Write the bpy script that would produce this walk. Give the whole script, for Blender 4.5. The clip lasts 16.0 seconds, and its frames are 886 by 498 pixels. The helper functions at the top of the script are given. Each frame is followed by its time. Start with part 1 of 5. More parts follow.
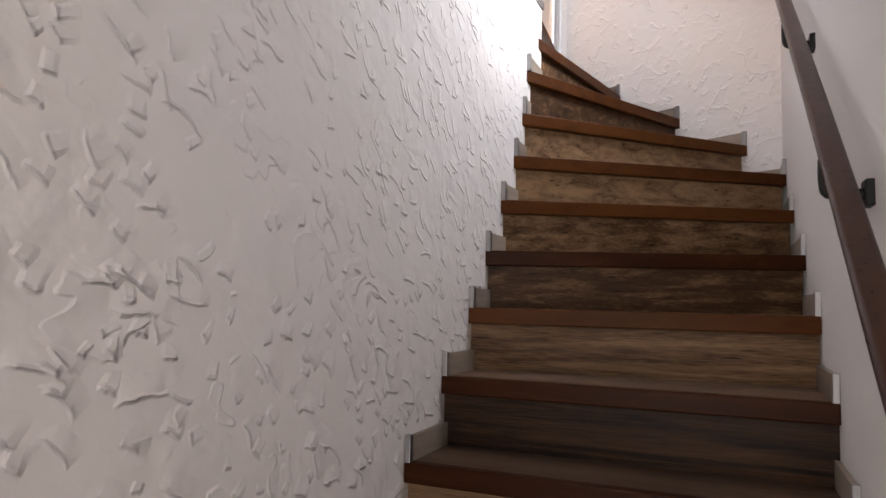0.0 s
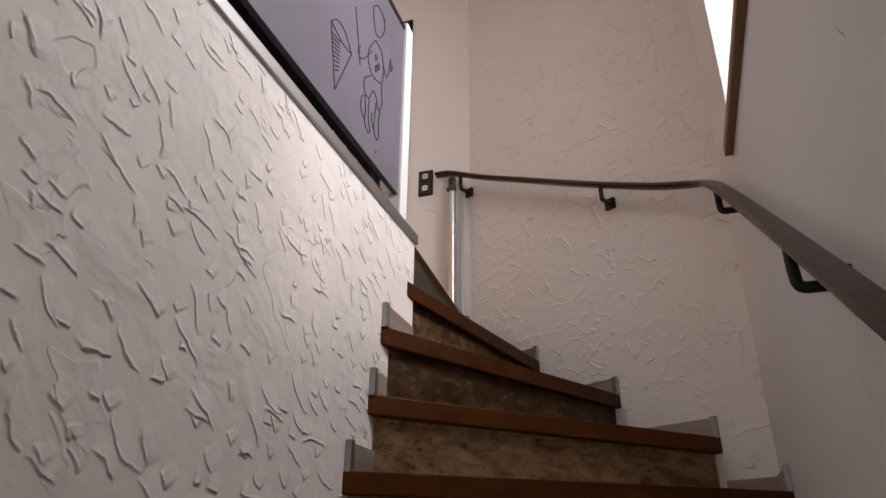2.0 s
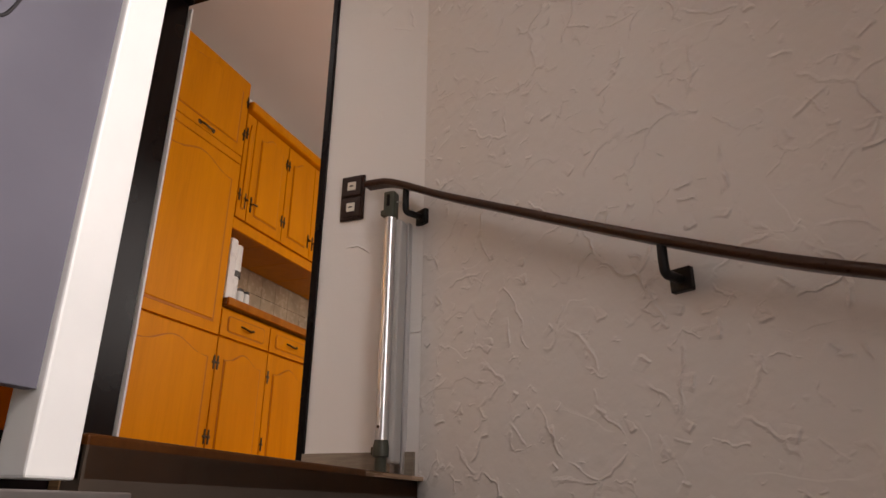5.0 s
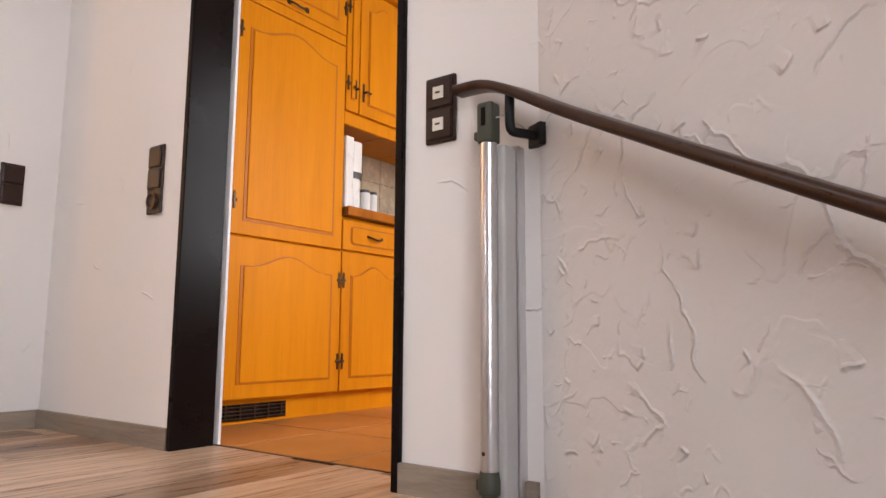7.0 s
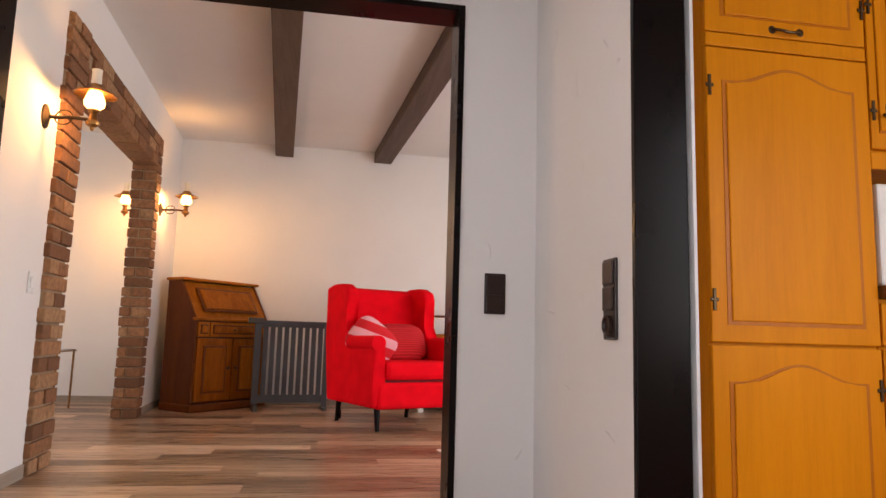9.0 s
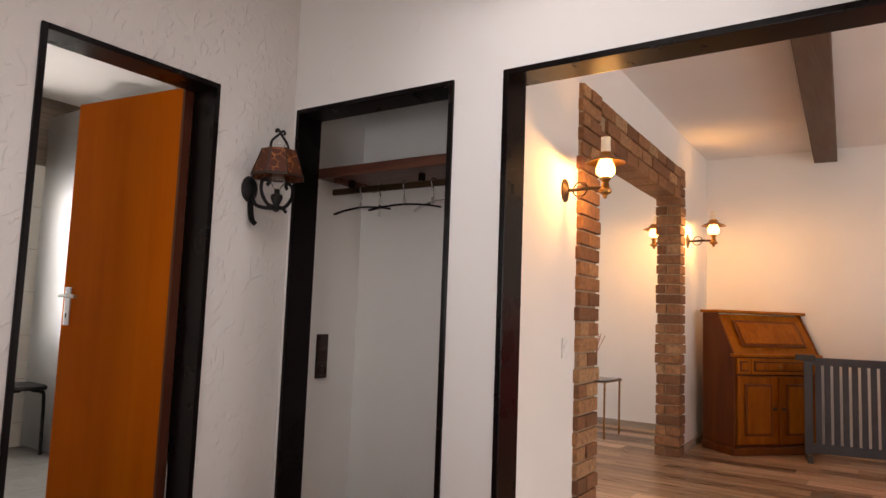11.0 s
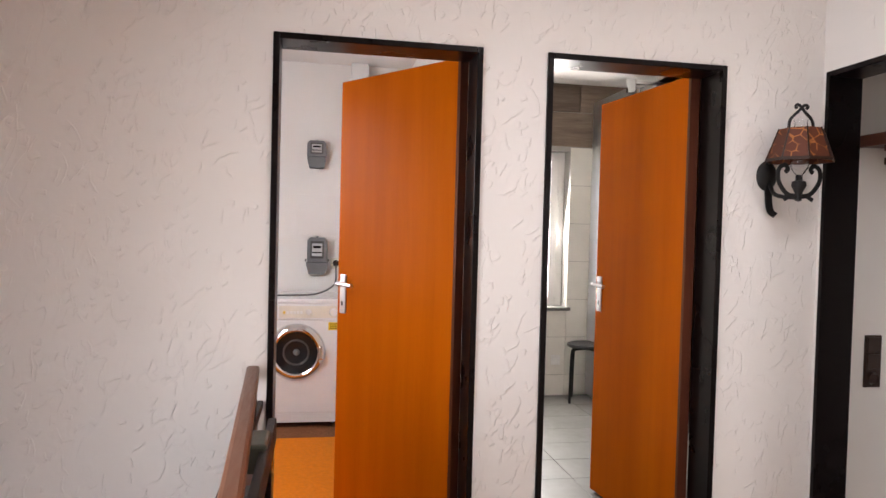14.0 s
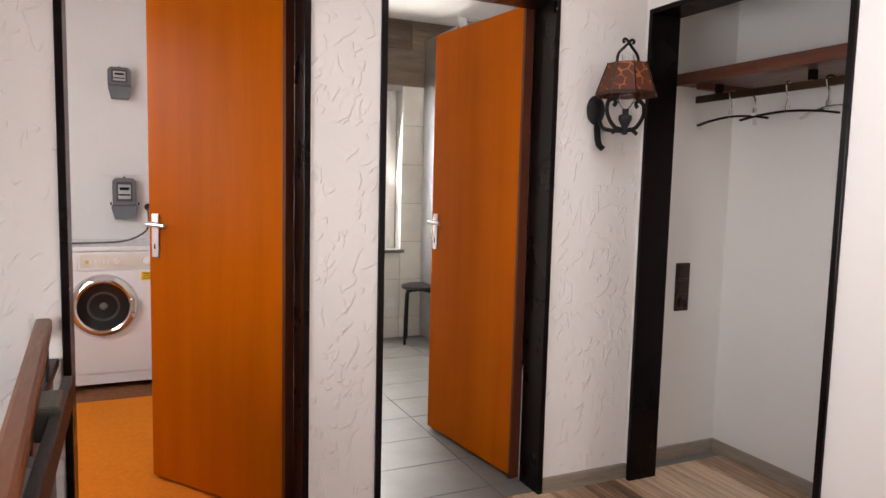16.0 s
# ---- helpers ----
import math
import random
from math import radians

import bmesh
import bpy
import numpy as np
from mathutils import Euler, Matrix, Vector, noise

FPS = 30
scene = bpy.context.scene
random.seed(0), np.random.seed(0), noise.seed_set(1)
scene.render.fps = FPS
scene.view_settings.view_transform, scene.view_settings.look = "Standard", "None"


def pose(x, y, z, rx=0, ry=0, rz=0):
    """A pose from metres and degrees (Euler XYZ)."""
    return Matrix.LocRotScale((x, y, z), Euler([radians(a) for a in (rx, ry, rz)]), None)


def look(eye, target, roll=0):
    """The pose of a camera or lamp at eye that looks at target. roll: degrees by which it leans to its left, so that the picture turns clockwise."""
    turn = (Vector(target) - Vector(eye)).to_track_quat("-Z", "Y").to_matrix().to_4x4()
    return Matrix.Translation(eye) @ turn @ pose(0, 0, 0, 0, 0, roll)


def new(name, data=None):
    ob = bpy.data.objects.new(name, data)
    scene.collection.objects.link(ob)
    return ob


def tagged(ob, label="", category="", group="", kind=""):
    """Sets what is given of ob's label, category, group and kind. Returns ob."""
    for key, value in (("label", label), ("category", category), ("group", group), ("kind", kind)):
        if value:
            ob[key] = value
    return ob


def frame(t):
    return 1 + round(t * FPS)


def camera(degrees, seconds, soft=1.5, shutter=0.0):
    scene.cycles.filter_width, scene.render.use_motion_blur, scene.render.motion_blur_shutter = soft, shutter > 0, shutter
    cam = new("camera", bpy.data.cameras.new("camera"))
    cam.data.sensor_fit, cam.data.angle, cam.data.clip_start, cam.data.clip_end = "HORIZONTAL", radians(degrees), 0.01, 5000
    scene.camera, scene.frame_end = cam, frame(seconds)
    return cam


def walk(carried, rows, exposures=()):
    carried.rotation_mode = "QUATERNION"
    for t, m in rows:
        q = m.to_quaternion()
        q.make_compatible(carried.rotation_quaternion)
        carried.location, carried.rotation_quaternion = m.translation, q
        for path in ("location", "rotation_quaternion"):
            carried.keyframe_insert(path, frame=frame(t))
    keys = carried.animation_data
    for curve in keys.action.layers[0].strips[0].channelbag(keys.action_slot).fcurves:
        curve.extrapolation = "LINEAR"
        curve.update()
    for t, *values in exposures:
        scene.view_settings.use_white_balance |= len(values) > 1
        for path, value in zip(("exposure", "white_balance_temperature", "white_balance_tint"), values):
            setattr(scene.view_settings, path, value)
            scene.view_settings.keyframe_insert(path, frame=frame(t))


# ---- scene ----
cam = camera(66.4, 16.0)
EXPOSURES = [(0, 0.88, 6150, 14), (0.5, 0.42, 6300, 16), (1.5, -0.26, 6600, 18), (2.0, -0.44, 6800, 19), (2.5, -0.62, 7000, 19), (3.5, -0.82, 7250, 20), (6.0, -0.58, 7100, 18), (6.5, 0.12, 6450, 16), (7.0, 0.16, 6350, 16), (8.0, 0.08, 6400, 17), (8.5, 0.04, 6400, 17), (9.0, -0.32, 6400, 17), (9.5, -0.48, 6450, 16), (10.2, -0.52, 6650, 17), (12.3, 0.2, 6750, 17), (13.0, 0.42, 6500, 15), (14.5, 0.55, 6450, 15), (15.5, 0.49, 6500, 15), (16.0, 0.4, 6500, 15)]
PATH = [
    (0, (0.433, 0.44, 1.277), (-0.339, 2.279, 1.428), 1.3),
    (0.5, (0.353, 0.714, 1.302), (-0.348, 2.518, 1.807), 1.3),
    (1, (0.303, 0.988, 1.361), (-0.326, 2.748, 2.072), 0.8),
    (1.5, (0.276, 1.254, 1.536), (-0.329, 2.986, 2.333), 0.8),
    (2, (0.388, 1.472, 1.628), (-0.188, 3.182, 2.491), 0.5),
    (2.5, (0.352, 1.696, 1.783), (-0.166, 3.396, 2.701), 1.2),
    (3, (0.324, 1.856, 1.944), (-0.17, 3.564, 2.859), 1.0),
    (3.5, (0.342, 2.047, 2.155), (-0.161, 3.752, 3.072), 0.6),
    (6, (0.26, 2.961, 2.775), (-0.547, 4.745, 3.182), 0.2),
    (6.5, (0.245, 3.065, 2.892), (-0.626, 4.846, 3.157), 0.2),
    (7, (0.184, 3.177, 2.963), (-0.996, 4.77, 3.226), 0.3),
    (7.5, (0.154, 3.276, 3.047), (-1.283, 4.64, 3.318), 1.1),
    (8, (0.128, 3.41, 3.132), (-1.56, 4.45, 3.395), 0.8),
    (8.5, (0.077, 3.482, 3.211), (-1.78, 4.174, 3.484), 1.0),
    (9, (-0.049, 3.556, 3.342), (-2.004, 3.888, 3.6), 1.6),
    (9.5, (-0.113, 3.586, 3.407), (-2.092, 3.537, 3.689), 1.9),
    (10, (-0.173, 3.647, 3.521), (-2.11, 3.225, 3.788), 2.1),
    (10.2, (-0.194, 3.644, 3.571), (-2.093, 3.073, 3.833), 2.2),
    (12.3, (-0.515, 3.546, 3.92), (-1.482, 1.795, 3.952), 1.3),
    (12.5, (-0.538, 3.571, 3.974), (-1.381, 1.758, 3.989), 1.4),
    (13, (-0.556, 3.581, 3.979), (-1.033, 1.638, 3.942), 1.2),
    (13.5, (-0.549, 3.62, 3.947), (-0.907, 1.653, 3.889), 1.3),
    (14, (-0.531, 3.626, 3.949), (-0.89, 1.659, 3.898), 1.5),
    (14.5, (-0.529, 3.617, 3.962), (-0.89, 1.653, 3.851), 1.3),
    (15, (-0.542, 3.61, 3.944), (-0.909, 1.654, 3.744), 1.2),
    (15.5, (-0.581, 3.607, 3.931), (-1.023, 1.67, 3.702), 1.5),
    (16, (-0.554, 3.482, 3.887), (-1.388, 1.674, 3.699), 1.4),
]
walk(cam, [(t, look(eye, target, roll)) for t, eye, target, roll in PATH], EXPOSURES)

# ---- world and lights ----
F, C, G = 2.64, 5.17, -0.068    # upper floor, upper ceiling, ground floor
CL = 5.25                        # living-room ceiling
KF = 2.643                       # kitchen floor
world = bpy.data.worlds.new("world")
scene.world = world
world.use_nodes = True
wn = world.node_tree
sky = wn.nodes.new("ShaderNodeTexSky")
sky.sky_type, sky.sun_disc, sky.sun_elevation, sky.sun_rotation = "NISHITA", False, radians(38), radians(70)
wn.links.new(sky.outputs["Color"], wn.nodes["Background"].inputs["Color"])
wn.nodes["Background"].inputs["Strength"].default_value = 0.12


def area(name, eye, target, w, h, power, color=(1, 1, 1)):
    d = bpy.data.lights.new(name, "AREA")
    d.shape, d.size, d.size_y, d.energy, d.color = "RECTANGLE", w, h, power, color
    ob = new(name, d)
    ob.matrix_world = look(eye, target)
    return ob


def bulb(name, at, power, color, r=0.02):
    d = bpy.data.lights.new(name, "POINT")
    d.energy, d.color, d.shadow_soft_size = power, color, r
    ob = new(name, d)
    ob.location = at
    return ob


sun_data = bpy.data.lights.new("sun", "SUN")
sun_data.energy, sun_data.angle, sun_data.color = 1.0, radians(12), (1, 0.96, 0.9)
sun = new("sun", sun_data)
sun.matrix_world = look((8, 1, 9), (0, 2, 3))
area("stair_window_daylight", (1.06, 2.78, 3.57), (0, 2.78, 3.3), 1.0, 1.5, 41, (0.95, 0.98, 1.0)).data.spread = radians(148)
# added overhead fill for the landing; no roof window is known there
area("roof_window_daylight", (-1.55, 2.7, C + 0.52), (-1.55, 2.7, 0), 1.0, 0.95, 22, (0.97, 0.98, 1.0))
# warm fill added at the stair foot, before a closed wall without a door
area("entrance_daylight", (0.2, -1.35, 1.1), (0.2, 1, 1.2), 0.9, 1.9, 15, (1.0, 0.94, 0.88))
# daylight fill from the unseen side, where windows are only assumed
area("living_window_daylight", (-4.6, 6.75, 3.9), (-4.6, 3, 3.6), 2.8, 1.6, 54, (1.0, 0.98, 0.95))
# second added fill, without a door, for the wall beside the arch
area("living_door_daylight", (-3.0, 6.75, 3.8), (-3.0, 3, 3.6), 1.0, 2.0, 52, (1.0, 0.98, 0.95))
# kitchen fill at an added opening, out of view
area("kitchen_window_daylight", (-0.12, 5.9, 3.9), (-2, 5.9, 3.6), 1.3, 1.1, 25, (1.0, 0.98, 0.94))
area("bath_window_daylight", (-2.15, -1.72, 4.0), (-2.15, 0, 3.6), 0.7, 1.1, 45, (1.0, 0.96, 0.88))
# added fill for the laundry, aimed so it reaches the washing machine
area("laundry_window_daylight", (0.66, 0.15, 4.1), (-0.8, -0.6, 3.5), 1.0, 1.1, 30, (0.97, 0.98, 1.0))
# added fill behind the arch; no dining-room window is known
area("dining_window_daylight", (-4.6, -1.1, 3.9), (-4.6, 2, 3.6), 2.0, 1.4, 60, (1.0, 0.98, 0.95))

# ---- materials ----


class Mat:
    """A small builder round a Principled material."""

    def __init__(self, name, rough=0.5, metal=0.0, spec=0.35):
        self.m = bpy.data.materials.new(name)
        self.m.use_nodes = True
        self.t = self.m.node_tree
        self.b = self.t.nodes["Principled BSDF"]
        self.b.inputs["Roughness"].default_value = rough
        self.b.inputs["Metallic"].default_value = metal
        self.b.inputs["Specular IOR Level"].default_value = spec
        self.co = None

    def node(self, kind, **inputs):
        n = self.t.nodes.new("ShaderNode" + kind)
        for k, v in inputs.items():
            self.put(n.inputs[k.replace("_", " ")], v)
        return n

    def put(self, socket, v):
        if isinstance(v, bpy.types.NodeSocket):
            self.t.links.new(v, socket)
        else:
            socket.default_value = v

    def coords(self, scale=(1, 1, 1), turn=(0, 0, 0)):
        if self.co is None:
            self.co = self.node("TexCoord").outputs["Object"]
        n = self.node("Mapping", Vector=self.co)
        n.inputs["Scale"].default_value = scale
        n.inputs["Rotation"].default_value = [radians(a) for a in turn]
        return n.outputs[0]

    def noise(self, scale, detail=4, co=None, rough=0.55, dist=0.0):
        n = self.node("TexNoise", Vector=co or self.coords(), Scale=scale, Detail=detail, Roughness=rough, Distortion=dist)
        return n.outputs["Fac"]

    def ramp(self, fac, stops):
        n = self.node("ValToRGB", Fac=fac)
        r = n.color_ramp
        while len(r.elements) < len(stops):
            r.elements.new(0.5)
        for e, (p, c) in zip(r.elements, stops):
            e.position = p
            e.color = (*c, 1) if len(c) == 3 else c
        return n.outputs["Color"]

    def mix(self, fac, a, b, kind="MIX"):
        n = self.t.nodes.new("ShaderNodeMix")
        n.data_type, n.blend_type = "RGBA", kind
        for s, v in ((n.inputs[0], fac), (n.inputs[6], a), (n.inputs[7], b)):
            if not isinstance(v, bpy.types.NodeSocket) and s != n.inputs[0] and len(v) == 3:
                v = (*v, 1)
            self.put(s, v)
        return n.outputs[2]

    def math(self, op, a, b=0.0, clamp=False):
        n = self.t.nodes.new("ShaderNodeMath")
        n.operation, n.use_clamp = op, clamp
        self.put(n.inputs[0], a)
        self.put(n.inputs[1], b)
        return n.outputs[0]

    def span(self, v, lo, hi, a=0.0, b=1.0):
        n = self.node("MapRange", Value=v)
        n.inputs[1].default_value, n.inputs[2].default_value, n.inputs[3].default_value, n.inputs[4].default_value = lo, hi, a, b
        return n.outputs[0]

    def color(self, v):
        self.put(self.b.inputs["Base Color"], v if isinstance(v, bpy.types.NodeSocket) else (*v, 1))
        return self

    def rough(self, v):
        self.put(self.b.inputs["Roughness"], v)
        return self

    def bump(self, h, dist=0.002, strength=0.6):
        n = self.node("Bump", Height=h, Distance=dist, Strength=strength)
        self.t.links.new(n.outputs[0], self.b.inputs["Normal"])
        return self

    def random(self):
        return self.node("ObjectInfo").outputs["Random"]


def simple(name, c, rough=0.5, metal=0.0, vary=0.12, scale=6, bump=0.0, spec=0.35):
    m = Mat(name, rough, metal, spec)
    n = m.noise(scale, 5)
    lo, hi = [x * (1 - vary) for x in c], [min(1, x * (1 + vary)) for x in c]
    m.color(m.ramp(n, [(0.3, lo), (0.7, hi)]))
    m.rough(m.span(m.noise(scale * 4, 3), 0.3, 0.7, max(0.02, rough - 0.06), min(1, rough + 0.06)))
    if bump:
        m.bump(m.noise(scale * 25, 4), bump, 0.5)
    return m.m


def plaster(name, base, plane="YZ", lean=60.0, spread=110.0, layers=((9.0, 0.045, 1.0),), rough_coat=0.5, deep=0.0045, steep=0.0035, trowel=(0.0, 6.0, 6.0, 3.0), web=()):
    """White wall plaster with short thrown knife strokes: each is a ridge with one steep and one soft flank. layers: strokes per metre, half length, share. trowel: height, scale along and across the strokes, and steps of the overlapping coats. web: (cells per metre, half width of the ridge, height, share) of the broken nets of thin ridges left by a lifted trowel."""
    m = Mat(name, 0.78, 0, 0.25)
    sep = m.node("SeparateXYZ", Vector=m.coords())
    jig = m.node("TexNoise", Vector=m.coords(), Scale=22.0, Detail=3)
    jit = m.node("SeparateXYZ", Vector=jig.outputs["Color"])
    u0 = m.math("ADD", sep.outputs[plane[0]], m.math("MULTIPLY", jit.outputs["X"], 0.022))
    v0 = m.math("ADD", sep.outputs[plane[1]], m.math("MULTIPLY", jit.outputs["Y"], 0.022))
    h = None
    for k, (per, half, share) in enumerate(layers):
        co = m.node("CombineXYZ", X=m.math("ADD", u0, 3.7 * k + 0.3), Y=m.math("ADD", v0, 1.9 * k)).outputs[0]
        v = m.node("TexVoronoi", Vector=co, Scale=per)
        v.voronoi_dimensions = "2D"
        rel = m.t.nodes.new("ShaderNodeVectorMath")
        rel.operation = "SUBTRACT"
        m.put(rel.inputs[0], co)
        m.put(rel.inputs[1], v.outputs["Position"])
        loc = m.node("SeparateXYZ", Vector=rel.outputs[0])
        dice = m.node("SeparateXYZ", Vector=v.outputs["Color"])
        ang = m.math("ADD", m.math("MULTIPLY", m.math("SUBTRACT", dice.outputs["X"], 0.5), radians(spread)), radians(lean))
        c, sn = m.math("COSINE", ang), m.math("SINE", ang)
        uu = m.math("ADD", m.math("MULTIPLY", loc.outputs["X"], c), m.math("MULTIPLY", loc.outputs["Y"], sn))
        vv = m.math("SUBTRACT", m.math("MULTIPLY", loc.outputs["Y"], c), m.math("MULTIPLY", loc.outputs["X"], sn))
        bend = m.math("MULTIPLY", m.math("SUBTRACT", dice.outputs["Y"], 0.5), 16.0)
        vv = m.math("ADD", vv, m.math("MULTIPLY", m.math("MULTIPLY", uu, uu), bend))
        size = m.span(dice.outputs["Z"], 0.0, 1.0, half * 0.45, half)
        along = m.math("DIVIDE", m.math("ABSOLUTE", uu), size)
        ridge = m.math("MULTIPLY", m.span(vv, -steep, 0.0, 0.0, 1.0), m.span(vv, 0.001, 0.032, 1.0, 0.0))
        crest = m.math("MULTIPLY", m.span(vv, -0.004, 0.0, 0.0, 0.8), m.span(vv, 0.0, 0.005, 1.0, 0.0))
        one = m.math("MULTIPLY", m.math("ADD", ridge, crest), m.span(along, 0.5, 1.0, 1.0, 0.0))
        pick = m.math("LESS_THAN", m.math("FRACT", m.math("MULTIPLY", m.math("ADD", dice.outputs["X"], dice.outputs["Z"]), 7.31)), share)
        one = m.math("MULTIPLY", one, pick)
        h = one if h is None else m.math("ADD", h, one)
    amount, along_scale, across_scale, steps = trowel
    if amount:
        turned = m.coords((1, 1, 1), (-lean, 0, 0) if plane == "YZ" else (0, lean, 0))
        stretch = m.node("Mapping", Vector=turned)
        stretch.inputs["Scale"].default_value = (across_scale, along_scale, across_scale) if plane == "YZ" else (along_scale, across_scale, across_scale)
        coat = m.math("FRACT", m.math("MULTIPLY", m.noise(1.0, 2.5, stretch.outputs[0], 0.55, 0.5), steps))
        edge = m.math("MULTIPLY", m.span(coat, 0.0, 0.07, 0.0, 1.0), m.span(coat, 0.07, 0.75, 1.0, 0.0))
        h = m.math("ADD", h, m.math("MULTIPLY", m.math("MULTIPLY", edge, m.span(m.noise(5.5, 3), 0.46, 0.6)), amount))
    for k, (per, half, height, share) in enumerate(web):
        wide = m.node("TexNoise", Vector=m.coords(), Scale=per * 0.9, Detail=2)
        off = m.node("SeparateXYZ", Vector=wide.outputs["Color"])
        small = m.node("SeparateXYZ", Vector=jig.outputs["Color"])
        wu = m.math("ADD", m.math("ADD", sep.outputs[plane[0]], m.math("MULTIPLY", off.outputs["X"], 0.9 / per)), m.math("MULTIPLY", small.outputs["Y"], 0.035))
        wv = m.math("ADD", m.math("ADD", sep.outputs[plane[1]], m.math("MULTIPLY", off.outputs["Y"], 0.9 / per)), m.math("MULTIPLY", small.outputs["Z"], 0.035))
        cell = m.node("TexVoronoi", Vector=m.node("CombineXYZ", X=m.math("ADD", wu, 5.1 * k), Y=wv).outputs[0], Scale=per)
        cell.voronoi_dimensions, cell.feature = "2D", "DISTANCE_TO_EDGE"
        ridge = m.span(cell.outputs["Distance"], 0.0, half * per, 1.0, 0.0)
        keep = m.span(m.noise(per * 1.1, 3, m.coords((1, 1, 1), (20 + 40 * k, 35, 10))), share, share + 0.07)
        slope = m.span(cell.outputs["Distance"], 0.0, half * per * 5.0, 0.45, 0.0)
        h = m.math("ADD", h, m.math("MULTIPLY", m.math("MULTIPLY", m.math("ADD", ridge, slope), keep), height))
    h = m.math("ADD", h, m.math("MULTIPLY", m.noise(11, 4), rough_coat))
    h = m.math("ADD", h, m.math("MULTIPLY", m.noise(70, 4), 0.10))
    m.bump(h, deep, 1.0)
    dirt = m.noise(1.3, 3)
    m.color(m.mix(m.span(dirt, 0.35, 0.75, 0.0, 0.35), base, [c * d for c, d in zip(base, (0.93, 0.91, 0.88))]))
    return m.m


def smooth_wall(name, base):
    m = Mat(name, 0.8, 0, 0.3)
    m.color(m.mix(m.span(m.noise(1.1, 3), 0.35, 0.75), base, [c * 0.94 for c in base]))
    m.bump(m.math("ADD", m.noise(25, 4), m.math("MULTIPLY", m.noise(160, 3), 0.3)), 0.0012, 0.5)
    return m.m


def wood(name, dark, mid, light, along=(1, 1, 1), rough=0.4, knots=0.0, per_piece=0.25, grain=1.0, spec=0.25):
    """Grain runs along the axis whose stretch is small."""
    m = Mat(name, rough, 0, spec)
    shift = m.node("CombineXYZ", X=m.math("MULTIPLY", m.random(), 37.0), Y=m.math("MULTIPLY", m.random(), 19.0), Z=m.math("MULTIPLY", m.random(), 53.0)).outputs[0]
    add = m.t.nodes.new("ShaderNodeVectorMath")
    m.put(add.inputs[0], m.coords(along))
    m.put(add.inputs[1], shift)
    co = add.outputs[0]
    broad, fine = m.noise(2.2, 4, co, 0.6, 0.6), m.noise(14 * grain, 5, co, 0.7)
    f = m.math("ADD", m.math("MULTIPLY", broad, 0.6), m.math("MULTIPLY", fine, 0.4))
    f = m.math("ADD", f, m.span(m.random(), 0, 1, -per_piece / 2, per_piece / 2))
    col = m.ramp(f, [(0.3, dark), (0.5, mid), (0.72, light)])
    if knots:
        v = m.node("TexVoronoi", Vector=m.coords([a * 0.5 + 0.4 for a in along]), Scale=4.5)
        k = m.span(v.outputs["Distance"], 0.03, 0.16, knots, 0.0)
        col = m.mix(k, col, [c * 0.35 for c in dark])
    m.color(col)
    m.rough(m.span(fine, 0.3, 0.7, rough - 0.07, rough + 0.1))
    m.bump(fine, 0.0008, 0.35)
    return m.m


def metal(name, c, rough=0.3):
    m = Mat(name, rough, 1.0)
    m.color(m.ramp(m.noise(7, 3), [(0.3, [x * 0.95 for x in c]), (0.7, c)]))
    return m.m


def plain(name, c, rough, spec=0.4):
    m = Mat(name, rough, 0, spec)
    n = m.noise(3, 3)
    m.color(m.ramp(n, [(0.3, [x * 0.85 for x in c]), (0.7, c)]))
    m.rough(m.span(m.noise(5, 4), 0.3, 0.7, rough - 0.03, rough + 0.05))
    return m.m


M = {}
WHITE = (0.80, 0.765, 0.735)
M["plaster"] = plaster("rough_plaster", WHITE, "YZ", -34, 72, ((9.0, 0.05, 0.6), (12.0, 0.04, 0.45), (7.0, 0.06, 0.45), (23.0, 0.02, 0.3)), 1.3, 0.0033, 0.006, (0.9, 6.5, 9.0, 3.5))
M["plaster_doors"] = plaster("rough_door_wall_plaster", WHITE, "XZ", 292, 90, ((9.0, 0.065, 0.45), (14.0, 0.045, 0.32), (22.0, 0.02, 0.3)), 1.2, 0.0014, 0.0035, (1.0, 6.0, 13.0, 4.0))
M["plaster_far"] = plaster("rough_plaster_sparse", WHITE, "XZ", 90, 175, ((7.0, 0.075, 0.05), (12.0, 0.045, 0.08), (20.0, 0.02, 0.2)), 0.9, 0.0024, 0.006, (0.5, 6.0, 4.0, 4.0), ((6.5, 0.0055, 1.0, 0.49), (14.0, 0.004, 0.7, 0.54)))
M["plaster_fine"] = plaster("fine_plaster", WHITE, "XZ", 60, 170, ((6.0, 0.05, 0.16),), 0.8, 0.0019, 0.0035, (0.0, 6.0, 6.0, 3.0), ((5.0, 0.003, 1.0, 0.6),))
M["plaster_side"] = plaster("fine_side_plaster", WHITE, "YZ", 60, 170, ((6.0, 0.05, 0.12),), 0.8, 0.0016)
M["wall"] = smooth_wall("smooth_white_wall", (0.80, 0.775, 0.74))
M["ceiling"] = smooth_wall("white_ceiling_paint", (0.80, 0.77, 0.74))
M["black"] = plain("black_brown_frame_paint", (0.005, 0.0025, 0.0025), 0.28, 0.15)
M["iron"] = simple("black_wrought_iron", (0.009, 0.008, 0.008), 0.45, 0.15, 0.3, 30, 0.001)
M["rail"] = wood("brown_lacquered_rail_wood", (0.032, 0.012, 0.006), (0.048, 0.019, 0.009), (0.066, 0.028, 0.014), (8, 0.6, 8), 0.32)
M["guard_rail"] = wood("red_brown_lacquered_rail", (0.12, 0.042, 0.018), (0.14, 0.05, 0.023), (0.16, 0.06, 0.028), (8, 0.6, 8), 0.33)
